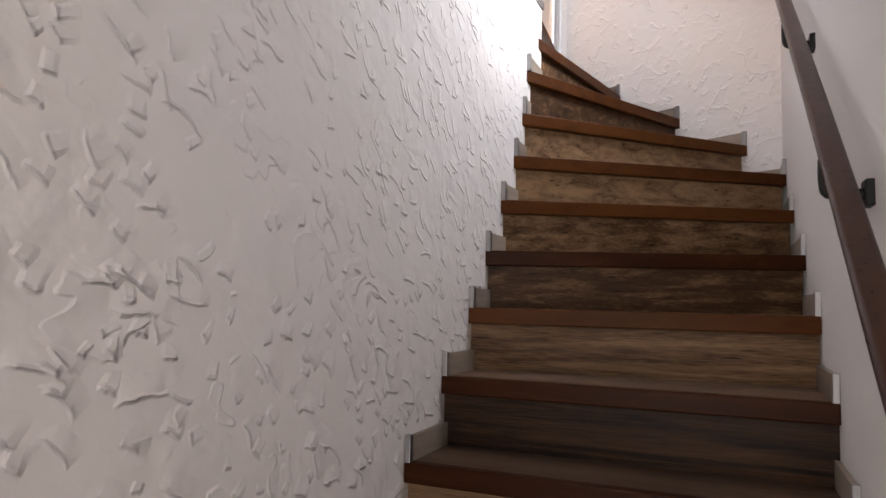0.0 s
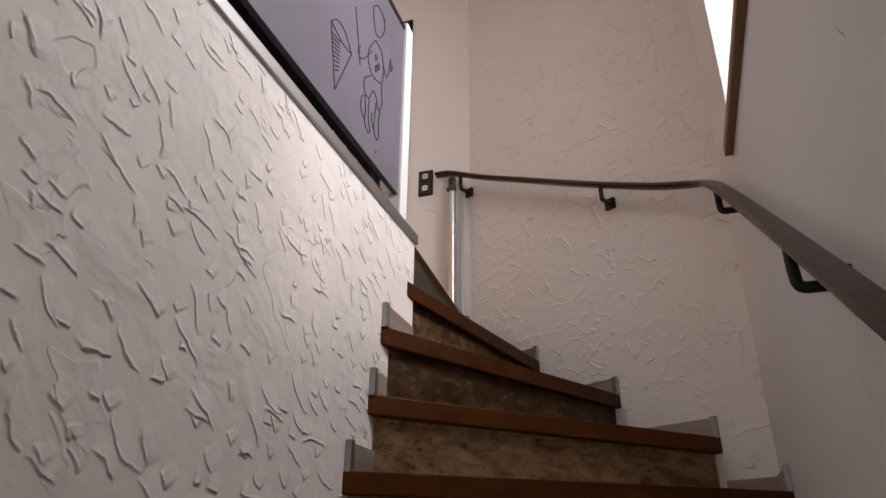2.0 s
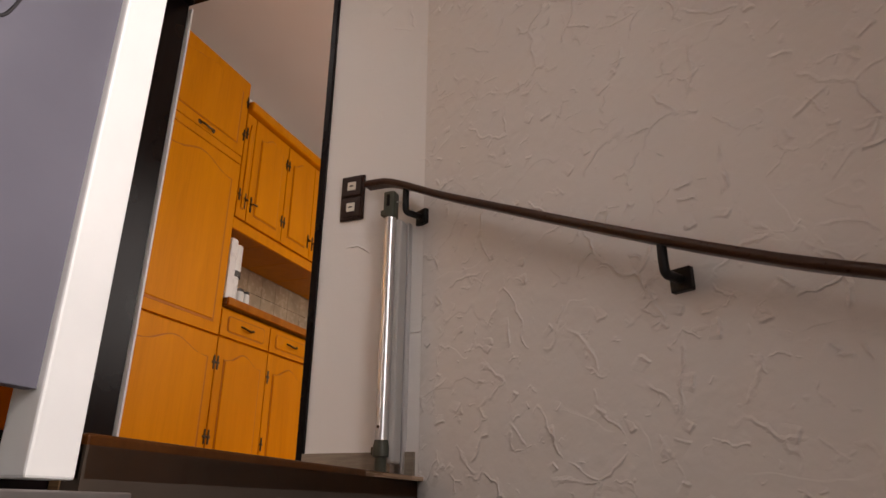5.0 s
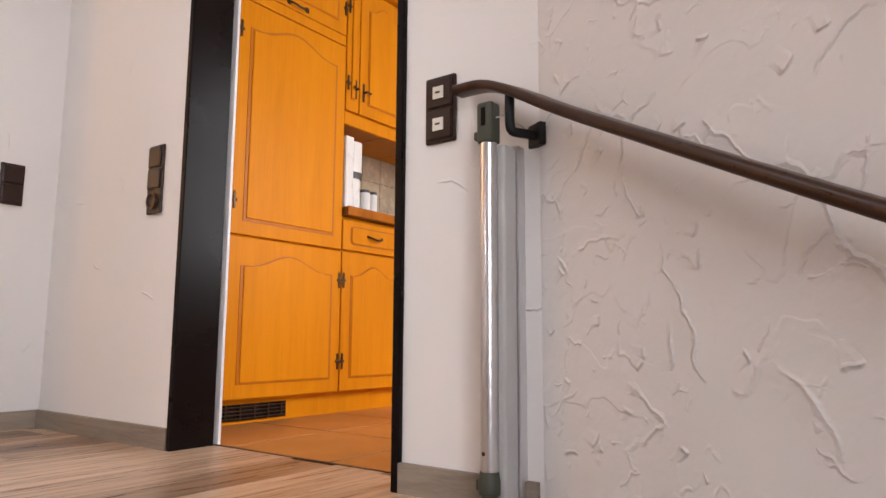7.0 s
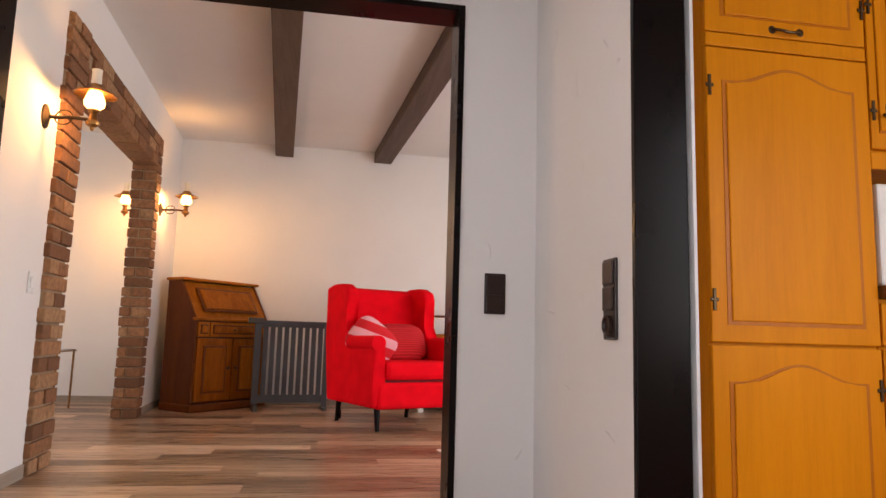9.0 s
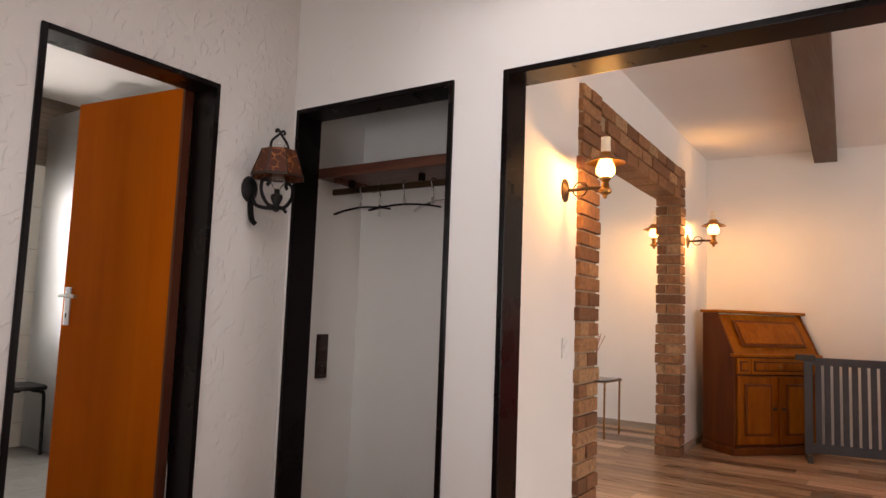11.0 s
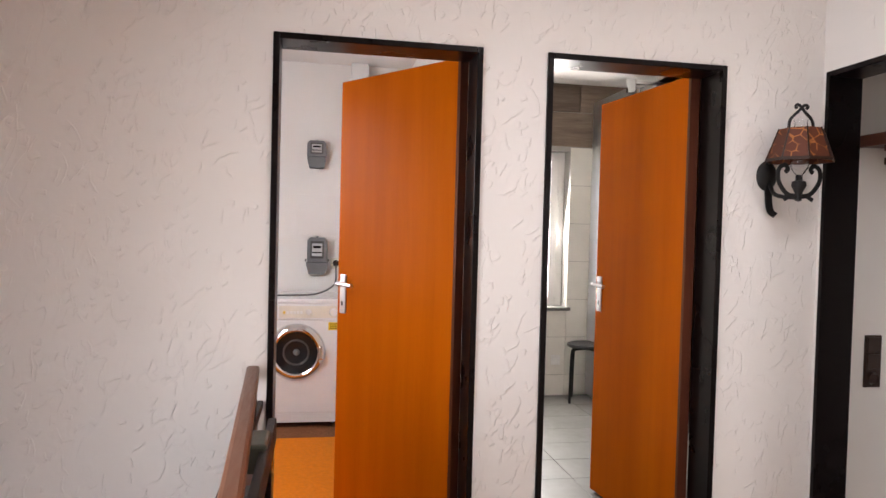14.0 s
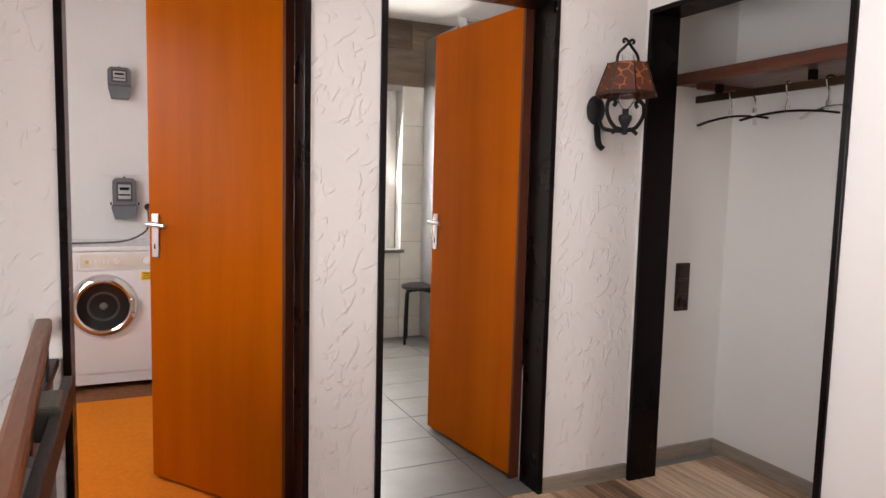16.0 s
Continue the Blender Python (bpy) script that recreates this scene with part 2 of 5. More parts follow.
M["nosing"] = wood("dark_brown_nosing", (0.03, 0.0085, 0.0018), (0.052, 0.0155, 0.0033), (0.085, 0.028, 0.006), (0.6, 8, 8), 0.42, 0, 0.5, 1.0, 0.09)
M["tread"] = wood("rustic_oak_tread", (0.05, 0.03, 0.018), (0.105, 0.066, 0.042), (0.2, 0.135, 0.09), (0.8, 9, 9), 0.45, 0.7, 0.3)
M["riser"] = wood("rustic_oak_riser", (0.010, 0.004, 0.0015), (0.07, 0.034, 0.014), (0.27, 0.165, 0.085), (0.55, 8, 14), 0.5, 0.95, 0.34, 1.3, 0.15)
M["skirt"] = wood("grey_brown_skirting", (0.2, 0.16, 0.125), (0.29, 0.24, 0.19), (0.38, 0.315, 0.25), (1, 1, 12), 0.45)
M["skirt_metal"] = metal("grey_edge_profile", (0.36, 0.35, 0.345), 0.42)
M["plank"] = wood("oak_laminate_plank", (0.1, 0.056, 0.031), (0.33, 0.21, 0.128), (0.66, 0.47, 0.32), (15, 0.6, 15), 0.3, 0.25, 0.34, 0.55)
M["joint"] = simple("dark_floor_joint", (0.05, 0.035, 0.025), 0.7)
M["aluminium"] = metal("brushed_aluminium", (0.72, 0.72, 0.73), 0.28)
M["chrome"] = metal("chrome", (0.75, 0.75, 0.76), 0.08)
M["grey_plastic"] = simple("dark_grey_plastic", (0.07, 0.068, 0.065), 0.4)
M["housing"] = simple("pale_grey_plastic", (0.44, 0.43, 0.415), 0.55, 0, 0.05)
M["catch"] = simple("grey_green_plastic", (0.06, 0.062, 0.045), 0.4)
M["brown_plastic"] = simple("dark_brown_plastic", (0.026, 0.011, 0.007), 0.36)
M["cream_plastic"] = simple("cream_plastic", (0.72, 0.68, 0.58), 0.35)
M["white_plastic"] = simple("white_plastic", (0.78, 0.78, 0.76), 0.3, 0, 0.05)
M["white_paint"] = simple("white_lacquer", (0.8, 0.79, 0.77), 0.35, 0, 0.05)
M["board"] = simple("grey_violet_panel", (0.135, 0.128, 0.158), 0.38, 0, 0.1, 3, 0.0003)
M["engraving"] = simple("engraved_line", (0.018, 0.016, 0.018), 0.6)
M["orange_wood"] = wood("orange_veneer", (0.41, 0.082, 0.0006), (0.49, 0.104, 0.0008), (0.56, 0.13, 0.001), (2.4, 2.4, 0.16), 0.34, 0, 0.05, 0.35, 0.03)
M["door_edge"] = wood("reddish_door_edge", (0.07, 0.02, 0.012), (0.1, 0.03, 0.016), (0.13, 0.04, 0.02), (8, 8, 0.5), 0.35)
M["cabinet"] = wood("honey_oak", (0.58, 0.195, 0.002), (0.66, 0.23, 0.003), (0.72, 0.265, 0.004), (7, 7, 0.5), 0.36, 0, 0.05, 1.0, 0.09)
# deeper orange that stands in for the soft shade in the panel grooves
M["cabinet_groove_shade"] = wood("honey_oak_groove_shade", (0.40, 0.115, 0.001), (0.47, 0.14, 0.002), (0.53, 0.17, 0.002), (7, 7, 0.5), 0.4)
M["worktop"] = simple("brown_worktop", (0.16, 0.075, 0.03), 0.3, 0, 0.3, 40)
M["bronze"] = metal("dark_bronze", (0.09, 0.06, 0.035), 0.4)
M["desk"] = wood("brown_oak_desk", (0.2, 0.052, 0.003), (0.32, 0.098, 0.006), (0.46, 0.155, 0.01), (6, 6, 0.6), 0.34, 0, 0.25, 1.0, 0.12)
# darker brown than the desk front, for sides, carcass, plinth and mouldings
M["desk_side"] = wood("darker_oak_desk_side", (0.075, 0.016, 0.002), (0.13, 0.032, 0.004), (0.19, 0.052, 0.007), (6, 6, 0.6), 0.36)
M["beam"] = wood("dark_ceiling_beam", (0.06, 0.036, 0.024), (0.1, 0.062, 0.044), (0.14, 0.092, 0.068), (0.7, 9, 9), 0.6, 0.3)
M["red"] = simple("red_upholstery", (0.74, 0.003, 0.009), 0.9, 0, 0.1, 9, 0.0012, 0.08)
M["red_gap_shade"] = simple("dark_red_gap_shade", (0.12, 0.006, 0.008), 0.9)
M["pink"] = simple("pale_pink_fabric", (0.78, 0.42, 0.42), 0.9, 0, 0.08, 30, 0.001)
M["grey_slat"] = simple("slate_grey_lacquer", (0.075, 0.085, 0.1), 0.4, 0, 0.15)
M["orange_carpet"] = simple("orange_carpet", (0.7, 0.19, 0.001), 0.95, 0, 0.1, 60, 0.003)
M["brown_carpet"] = simple("brown_carpet_edge", (0.2, 0.075, 0.03), 0.95, 0, 0.5, 120, 0.003)
M["meter"] = simple("meter_grey_plastic", (0.16, 0.165, 0.17), 0.4)
M["meter_face"] = simple("meter_face", (0.52, 0.53, 0.52), 0.3)
M["enamel"] = simple("white_enamel", (0.78, 0.78, 0.77), 0.22, 0, 0.03)
M["dark_glass"] = simple("dark_drum_glass", (0.012, 0.013, 0.015), 0.08)
M["yellow"] = simple("yellow_sticker", (0.75, 0.5, 0.02), 0.5)
M["bath_tile"] = simple("white_wall_tile", (0.78, 0.76, 0.70), 0.18, 0, 0.04)
M["grout"] = simple("grey_grout", (0.36, 0.35, 0.33), 0.85)
M["floor_tile"] = simple("grey_floor_tile", (0.16, 0.155, 0.145), 0.45, 0, 0.12, 5, 0.0004)
M["wood_tile"] = wood("wood_look_tile", (0.11, 0.08, 0.06), (0.19, 0.145, 0.11), (0.28, 0.22, 0.17), (0.7, 9, 9), 0.35, 0.3, 0.3)
M["terracotta"] = simple("orange_brown_kitchen_tile", (0.46, 0.185, 0.045), 0.42, 0, 0.16, 2.2, 0.0)
M["tile_joint"] = simple("dark_brown_tile_joint", (0.05, 0.022, 0.01), 0.9, 0, 0.2, 40)
M["sill"] = wood("brown_window_board", (0.13, 0.065, 0.03), (0.21, 0.11, 0.055), (0.3, 0.165, 0.09), (9, 0.7, 9), 0.45, 0.3)
M["mortar"] = simple("light_mortar", (0.34, 0.24, 0.15), 0.9, 0, 0.15, 40, 0.002)
M["kitchen_wall_tile"] = simple("beige_wood_look_wall_tile", (0.5, 0.4, 0.28), 0.25, 0, 0.2, 7)
M["shelf"] = wood("red_brown_shelf", (0.06, 0.02, 0.012), (0.1, 0.036, 0.022), (0.15, 0.058, 0.036), (9, 0.6, 9), 0.35)
M["brass"] = metal("aged_brass", (0.32, 0.16, 0.05), 0.28)
M["shade"] = None


def brick_mat():
    m = Mat("red_brown_brick", 0.85)
    r = m.random()
    col = m.ramp(r, [(0.0, (0.17, 0.075, 0.035)), (0.35, (0.28, 0.125, 0.055)), (0.7, (0.37, 0.18, 0.08)), (1.0, (0.45, 0.26, 0.13))])
    n = m.noise(30, 5)
    m.color(m.mix(m.span(n, 0.35, 0.7, 0.0, 0.6), col, (0.1, 0.05, 0.026)))
    m.bump(n, 0.004, 0.7)
    return m.m


def glass_mat(name, tint=(1, 1, 1), rough=0.0):
    m = Mat(name, rough)
    m.b.inputs["Transmission Weight"].default_value = 1.0
    m.b.inputs["IOR"].default_value = 1.45
    m.color(tint)
    return m.m


def glow(name, c, power):
    m = Mat(name, 0.4)
    m.color(c)
    m.b.inputs["Emission Color"].default_value = (*c, 1)
    m.b.inputs["Emission Strength"].default_value = power
    return m.m


def shade_mat():
    m = Mat("patterned_leather_shade", 0.55)
    v = m.node("TexVoronoi", Vector=m.coords(), Scale=28.0)
    v.feature = "DISTANCE_TO_EDGE"
    k = m.span(v.outputs["Distance"], 0.02, 0.08, 1.0, 0.0)
    m.color(m.mix(m.math("MULTIPLY", k, m.span(m.noise(12, 2), 0.45, 0.55)), (0.09, 0.022, 0.008), (0.36, 0.13, 0.03)))
    m.bump(v.outputs["Distance"], 0.002, 0.4)
    return m.m


M["brick"] = brick_mat()
M["glass"] = glass_mat("clear_glass")
M["frosted"] = glass_mat("frosted_panel", (0.9, 0.93, 0.95), 0.35)
M["flame"] = glow("warm_lit_bulb", (1.0, 0.62, 0.24), 26)
M["lit_glass"] = glow("lit_lamp_glass", (1.0, 0.55, 0.18), 7.0)
M["sky_glow"] = glow("bright_outdoors", (0.95, 0.98, 1.0), 3.0)
M["shade"] = shade_mat()

# ---- mesh helpers ----


def finish(name, bm, material, smooth=False):
    bmesh.ops.recalc_face_normals(bm, faces=bm.faces[:])
    me = bpy.data.meshes.new(name)
    bm.to_mesh(me)
    bm.free()
    if material:
        me.materials.append(material)
    if smooth:
        for p in me.polygons:
            p.use_smooth = True
        try:
            me.set_sharp_from_angle(angle=radians(38))
        except AttributeError:
            pass
    return me


def part(name, bm, material, parent, label="", smooth=False):
    ob = new(name, finish(name, bm, material, smooth))
    ob.parent = parent
    if label:
        ob["label"] = label
    return ob


def thing(name, m, label, category, group=""):
    ob = new(name)
    ob.empty_display_size = 0.05
    ob.matrix_world = m
    return tagged(ob, label, category, group)


def setting(name, bm, material, label="", smooth=False):
    return tagged(new(name, finish(name, bm, material, smooth)), label, "", "", "structure")


def box(lo, hi, bm=None, bevel=0.0):
    bm = bm or bmesh.new()
    lo, hi = [min(a, b) for a, b in zip(lo, hi)], [max(a, b) for a, b in zip(lo, hi)]
    c = [(a + b) / 2 for a, b in zip(lo, hi)]
    made = bmesh.ops.create_cube(bm, size=1, matrix=Matrix.Translation(c) @ Matrix.Diagonal((*[b - a for a, b in zip(lo, hi)], 1)))
    if bevel:
        edges = list({e for v in made["verts"] for e in v.link_edges})
        bmesh.ops.bevel(bm, geom=edges, offset=bevel, segments=2, affect="EDGES", profile=0.5)
    return bm


def prism(poly, z0, z1, bm=None, bevel=0.0):
    """A flat outline in x and y, raised from z0 to z1."""
    bm = bm or bmesh.new()
    low = [bm.verts.new((x, y, z0)) for x, y in poly]
    top = [bm.verts.new((x, y, z1)) for x, y in poly]
    n = len(poly)
    faces = [bm.faces.new(low[::-1]), bm.faces.new(top)]
    faces += [bm.faces.new((low[i], low[(i + 1) % n], top[(i + 1) % n], top[i])) for i in range(n)]
    if bevel:
        edges = list({e for f in faces for e in f.edges})
        bmesh.ops.bevel(bm, geom=edges, offset=bevel, segments=2, affect="EDGES", profile=0.5)
    return bm


def turn_mesh(bm, m):
    bmesh.ops.transform(bm, matrix=m, verts=bm.verts[:])
    return bm


def upright(poly, y0, y1, bm=None, bevel=0.0):
    """An outline in x and z, given depth along y."""
    b2 = prism(poly, -y1, -y0, None, bevel)
    turn_mesh(b2, Matrix.Rotation(radians(90), 4, "X"))
    if bm is None:
        return b2
    me = bpy.data.meshes.new("tmp")
    b2.to_mesh(me)
    b2.free()
    bm.from_mesh(me)
    bpy.data.meshes.remove(me)
    return bm


def rod(a, b, r, bm=None, seg=14, r2=None):
    bm = bm or bmesh.new()
    a, b = Vector(a), Vector(b)
    m = Matrix.Translation((a + b) / 2) @ (b - a).to_track_quat("Z", "Y").to_matrix().to_4x4()
    bmesh.ops.create_cone(bm, cap_ends=True, segments=seg, radius1=r, radius2=r if r2 is None else r2, depth=(b - a).length, matrix=m)
    return bm


def lathe(profile, m=Matrix(), bm=None, seg=20):
    """A turned shape from (radius, height) pairs."""
    bm = bm or bmesh.new()
    rings = []
    for r, z in profile:
        if r < 1e-5:
            rings.append([bm.verts.new(m @ Vector((0, 0, z)))] * seg)
        else:
            rings.append([bm.verts.new(m @ Vector((r * math.cos(2 * math.pi * k / seg), r * math.sin(2 * math.pi * k / seg), z))) for k in range(seg)])
    for p, q in zip(rings, rings[1:]):
        for k in range(seg):
            f = list(dict.fromkeys((p[k], p[(k + 1) % seg], q[(k + 1) % seg], q[k])))
            if len(f) > 2:
                bm.faces.new(f)
    return bm


def sweep(points, section, bm=None, up=(0, 0, 1), closed=False):
    """A section, in (side, up) pairs, carried along points."""
    bm = bm or bmesh.new()
    pts = [Vector(p) for p in points]
    rings, n = [], len(section)
    for i, p in enumerate(pts):
        if closed:
            d = pts[(i + 1) % len(pts)] - pts[i - 1]
        else:
            d = pts[min(i + 1, len(pts) - 1)] - pts[max(i - 1, 0)]
        d.normalize()
        s = d.cross(Vector(up))
        s = s.normalized() if s.length > 1e-4 else Vector((1, 0, 0))
        u = s.cross(d)
        rings.append([bm.verts.new(p + s * a + u * b) for a, b in section])
    pairs = list(zip(rings, rings[1:])) + ([(rings[-1], rings[0])] if closed else [])
    for p, q in pairs:
        for k in range(n):
            bm.faces.new((p[k], p[(k + 1) % n], q[(k + 1) % n], q[k]))
    if not closed:
        bm.faces.new(rings[0][::-1])
        bm.faces.new(rings[-1])
    return bm


def circle(r, n=8):
    return [(r * math.cos(2 * math.pi * k / n), r * math.sin(2 * math.pi * k / n)) for k in range(n)]


def rounded(w, h, r, n=3):
    out = []
    for cx, cy, a0 in ((w / 2 - r, h / 2 - r, 0), (-w / 2 + r, h / 2 - r, 90), (-w / 2 + r, -h / 2 + r, 180), (w / 2 - r, -h / 2 + r, 270)):
        out += [(cx + r * math.cos(radians(a0 + 90 * k / n)), cy + r * math.sin(radians(a0 + 90 * k / n))) for k in range(n + 1)]
    return out


def curve(points, steps=6):
    """A smooth line through points."""
    p = [Vector(q) for q in points]
    p = [2 * p[0] - p[1]] + p + [2 * p[-1] - p[-2]]
    out = []
    for i in range(1, len(p) - 2):
        for k in range(steps):
            t = k / steps
            a, b, c, d = p[i - 1:i + 3]
            out.append(0.5 * ((2 * b) + (c - a) * t + (2 * a - 5 * b + 4 * c - d) * t * t + (3 * b - a - 3 * c + d) * t ** 3))
    return out + [p[-2]]


# ---- walls, floors, ceilings ----
HX, DY, KY = -2.487, 1.232, 4.324          # living-room wall, door wall, kitchen wall of the landing
SL, SR = -0.30, 0.665                      # the two side walls of the stairs
DT = F + 1.975                             # top of the door openings
FAR0, FAR1 = (-0.43, 4.322), (0.665, 3.722)  # slanted wall at the head of the stairs


def wall(name, boxes, material, label):
    bm = bmesh.new()
    for b in boxes:
        box(b[:3], b[3:], bm)
    return setting(name, bm, material, label)


low = F - 0.28
wall("wall_stairs_inner", [(-0.42, -1.5, G, SL, 3.237, 2.55)], M["plaster"], "rough white plaster wall along the stairs")
wall("wall_stairs_outer", [(SR, -1.5, G, 1.0, 4.6, 2.79), (SR, -1.5, 2.79, 1.0, 2.25, C), (SR, 3.312, 2.79, 1.0, 4.6, C), (SR, 2.25, 4.35, 1.0, 3.312, C)],
     M["plaster_side"], "white plaster wall with the stair window")
wall("wall_stairs_below", [(-0.42, -1.7, G, 1.0, -1.5, low)], M["wall"], "white wall at the foot of the stairs")
bm = prism([FAR0, FAR1, (FAR1[0], FAR1[1] + 0.9), (FAR0[0], FAR0[1] + 0.25)], G, C)
setting("wall_stairs_far", bm, M["plaster_far"], "rough white plaster wall at the head of the stairs")
wall("wall_kitchen", [(-0.43, KY, F - 0.25, -0.772, KY + 0.14, C), (-1.645, KY, F - 0.25, HX - 0.14, KY + 0.14, C), (-0.772, KY, DT, -1.645, KY + 0.14, C)],
     M["plaster_fine"], "white plaster wall with the kitchen doorway")
wall("wall_doors", [(1.0, DY, low, -0.362, DY - 0.13, C), (-1.096, DY, low, -1.34, DY - 0.13, C), (-2.06, DY, low, HX, DY - 0.13, C),
                    (-0.362, DY, DT, -1.096, DY - 0.13, C), (-1.34, DY, DT, -2.06, DY - 0.13, C)], M["plaster_doors"], "rough white plaster wall with two doors")
wall("wall_living", [(HX, DY - 0.13, low, HX - 0.13, 1.258, C), (HX, 2.141, low, HX - 0.13, 2.367, C), (HX, 4.031, low, HX - 0.13, KY, C),
                     (HX, 1.258, DT, HX - 0.13, 2.141, C), (HX, 2.367, DT, HX - 0.13, 4.031, C)], M["plaster_side"], "white plaster wall with living-room opening and coat recess")
# coat recess
wall("wall_recess", [(HX - 0.13, 1.15, low, -3.09, 1.02, C), (-3.09, 1.02, low, -3.2, 2.181, C), (HX - 0.13, 2.181, low, -3.09, 2.16, C)], M["wall"], "smooth white walls of the coat recess")
# living room and dining room
LY, LX, LB = 2.2, -7.02, 2.05
AX0, AX1, AT = -3.87, -5.83, 4.68
ASKEW = Matrix.Translation((-3.5, LY, 0)) @ Matrix.Rotation(radians(2.3), 4, "Z") @ Matrix.Translation((3.5, -LY, 0))  # the arch wall is not square to the landing
arch_wall = wall("wall_arch", [(HX - 0.13, LY, low, -3.23, LY - 0.018, CL), (-3.23, LY, low, AX0, LB, CL), (AX1, LY, low, LX - 0.06, LB, CL), (AX0, LY, AT, AX1, LB, CL)], M["wall"], "white wall with the brick-framed passage")
arch_wall.matrix_world = ASKEW
wall("wall_living_far", [(LX, -1.3, low, LX - 0.2, 7.0, CL)], M["wall"], "white far wall of the living room")
# out of view; its opening is assumed for the living-room fill
wall("wall_living_unseen", [(LX, 6.8, low, -5.95, 7.0, CL), (-5.95, 6.8, low, -2.5, 7.0, F + 0.05), (-5.95, 6.8, 4.75, -2.5, 7.0, CL), (-2.5, 6.8, low, -2.4, 7.0, CL)], M["wall"], "unseen white living-room wall with an assumed opening")
wall("wall_kitchen_side", [(-2.41, KY + 0.14, low, -2.617, 7.0, CL)], M["wall"], "white wall between kitchen and living room")
# gap between the first two boxes is added for the dining-room fill
wall("wall_dining", [(LX, -1.3, low, -3.2, -1.1, F + 0.6), (LX, -1.3, 4.7, -3.2, -1.1, CL), (-3.2, -1.3, low, -3.1, 1.02, CL), (-3.2, 1.02, low, -3.21, 2.03, CL)], M["wall"], "white wall of the dining room")
# kitchen
wall("wall_kitchen_back", [(-2.41, 7.0, low, 0.1, 7.15, C)], M["wall"], "white back wall of the kitchen")
# unseen closing wall, opened only for the kitchen fill
wall("wall_kitchen_unseen", [(-0.1, 4.9, low, 0.1, 5.2, C), (-0.1, 5.2, low, 0.1, 6.6, 3.3), (-0.1, 5.2, 4.5, 0.1, 6.6, C), (-0.1, 6.6, low, 0.1, 7.0, C)], M["wall"], "unseen white kitchen wall with an added opening")
# laundry and bathroom
wall("wall_laundry_back", [(0.6, -1.5, low, -1.18, -1.62, C)], M["wall"], "white back wall of the laundry")
# the hole in this unseen wall is made up to let the fill in
wall("wall_laundry_side", [(0.6, -1.5, low, 0.72, -0.42, C), (0.6, -0.42, low, 0.72, 0.72, 3.5), (0.6, -0.42, 4.7, 0.72, 0.72, C), (0.6, 0.72, low, 0.72, DY - 0.13, C)], M["wall"], "white side wall of the laundry")
wall("wall_bath_side", [(-1.18, -1.9, low, -1.28, DY - 0.13, C), (-3.1, -1.9, low, -3.2, DY - 0.22, C)], M["wall"], "white wall between laundry and bathroom")
wall("wall_bath_back", [(-1.28, -1.62, low, -1.75, -1.85, C), (-2.52, -1.62, low, -3.1, -1.85, C), (-1.75, -1.62, low, -2.52, -1.85, 3.36), (-1.75, -1.62, 4.63, -2.52, -1.85, C)], M["grout"], "tiled back wall of the bathroom")

bm = bmesh.new()
for x0, y0, x1, y1 in ((HX - 0.13, DY - 0.13, -2.1, 4.6), (-1.0, DY - 0.13, 1.0, 4.6), (-2.1, DY - 0.13, -1.0, 2.2), (-2.1, 3.2, -1.0, 4.6)):
    box((x0, y0, C), (x1, y1, C + 0.12), bm)
# unseen shaft that keeps the added lamp off the upper walls
for x0, y0, x1, y1 in ((-2.22, 2.08, -2.1, 3.32), (-1.0, 2.08, -0.88, 3.32), (-2.1, 2.08, -1.0, 2.2), (-2.1, 3.2, -1.0, 3.32)):
    box((x0, y0, C + 0.121), (x1, y1, C + 0.62), bm)
setting("ceiling_landing", bm, M["ceiling"], "white ceiling with a roof window over the landing")
for n, (x0, y0, x1, y1, zc) in enumerate(((-2.41, 4.47, 0.1, 7.15, C), (LX, -1.3, HX - 0.131, 7.0, CL), (-3.2, -1.9, 0.72, DY - 0.13, C))):
    setting("ceiling_%d" % (n + 1), box((x0, y0, zc), (x1, y1, zc + 0.12)), M["ceiling"], "plain white ceiling")
setting("ceiling_below", box((-0.42, -1.7, low - 0.1), (1.0, DY - 0.13, low)), M["ceiling"], "plain white ceiling over the foot of the stairs")

# floors under the laid pieces
EDGE = [(-0.36, 3.237), (-0.432, 4.324)]
setting("floor", prism([(HX - 0.6, DY - 0.2), (-0.43, DY - 0.2), (-0.43, 3.237), EDGE[0], EDGE[1], (HX - 0.6, KY + 0.14)], F - 0.25, F - 0.010), M["joint"], "floor under the landing boards")
setting("floor_living", box((LX, -1.3, F - 0.25), (HX - 0.6, 7.0, F - 0.010)), M["joint"], "floor under the living-room boards")
setting("floor_kitchen", box((-2.41, KY + 0.14, F - 0.25), (0.1, 7.0, KF - 0.0015)), M["tile_joint"], "kitchen floor under the tiles")
setting("floor_bath", box((-3.1, -1.85, F - 0.25), (-1.28, DY - 0.2, F - 0.008)), M["grout"], "bathroom floor under the tiles")
setting("floor_laundry", box((-1.18, -1.5, F - 0.25), (0.6, DY - 0.2, F - 0.012)), M["brown_carpet"], "laundry floor")
setting("floor_below", box((-0.42, -1.7, G - 0.2), (1.0, 4.4, G)), M["floor_tile"], "ground floor at the foot of the stairs")

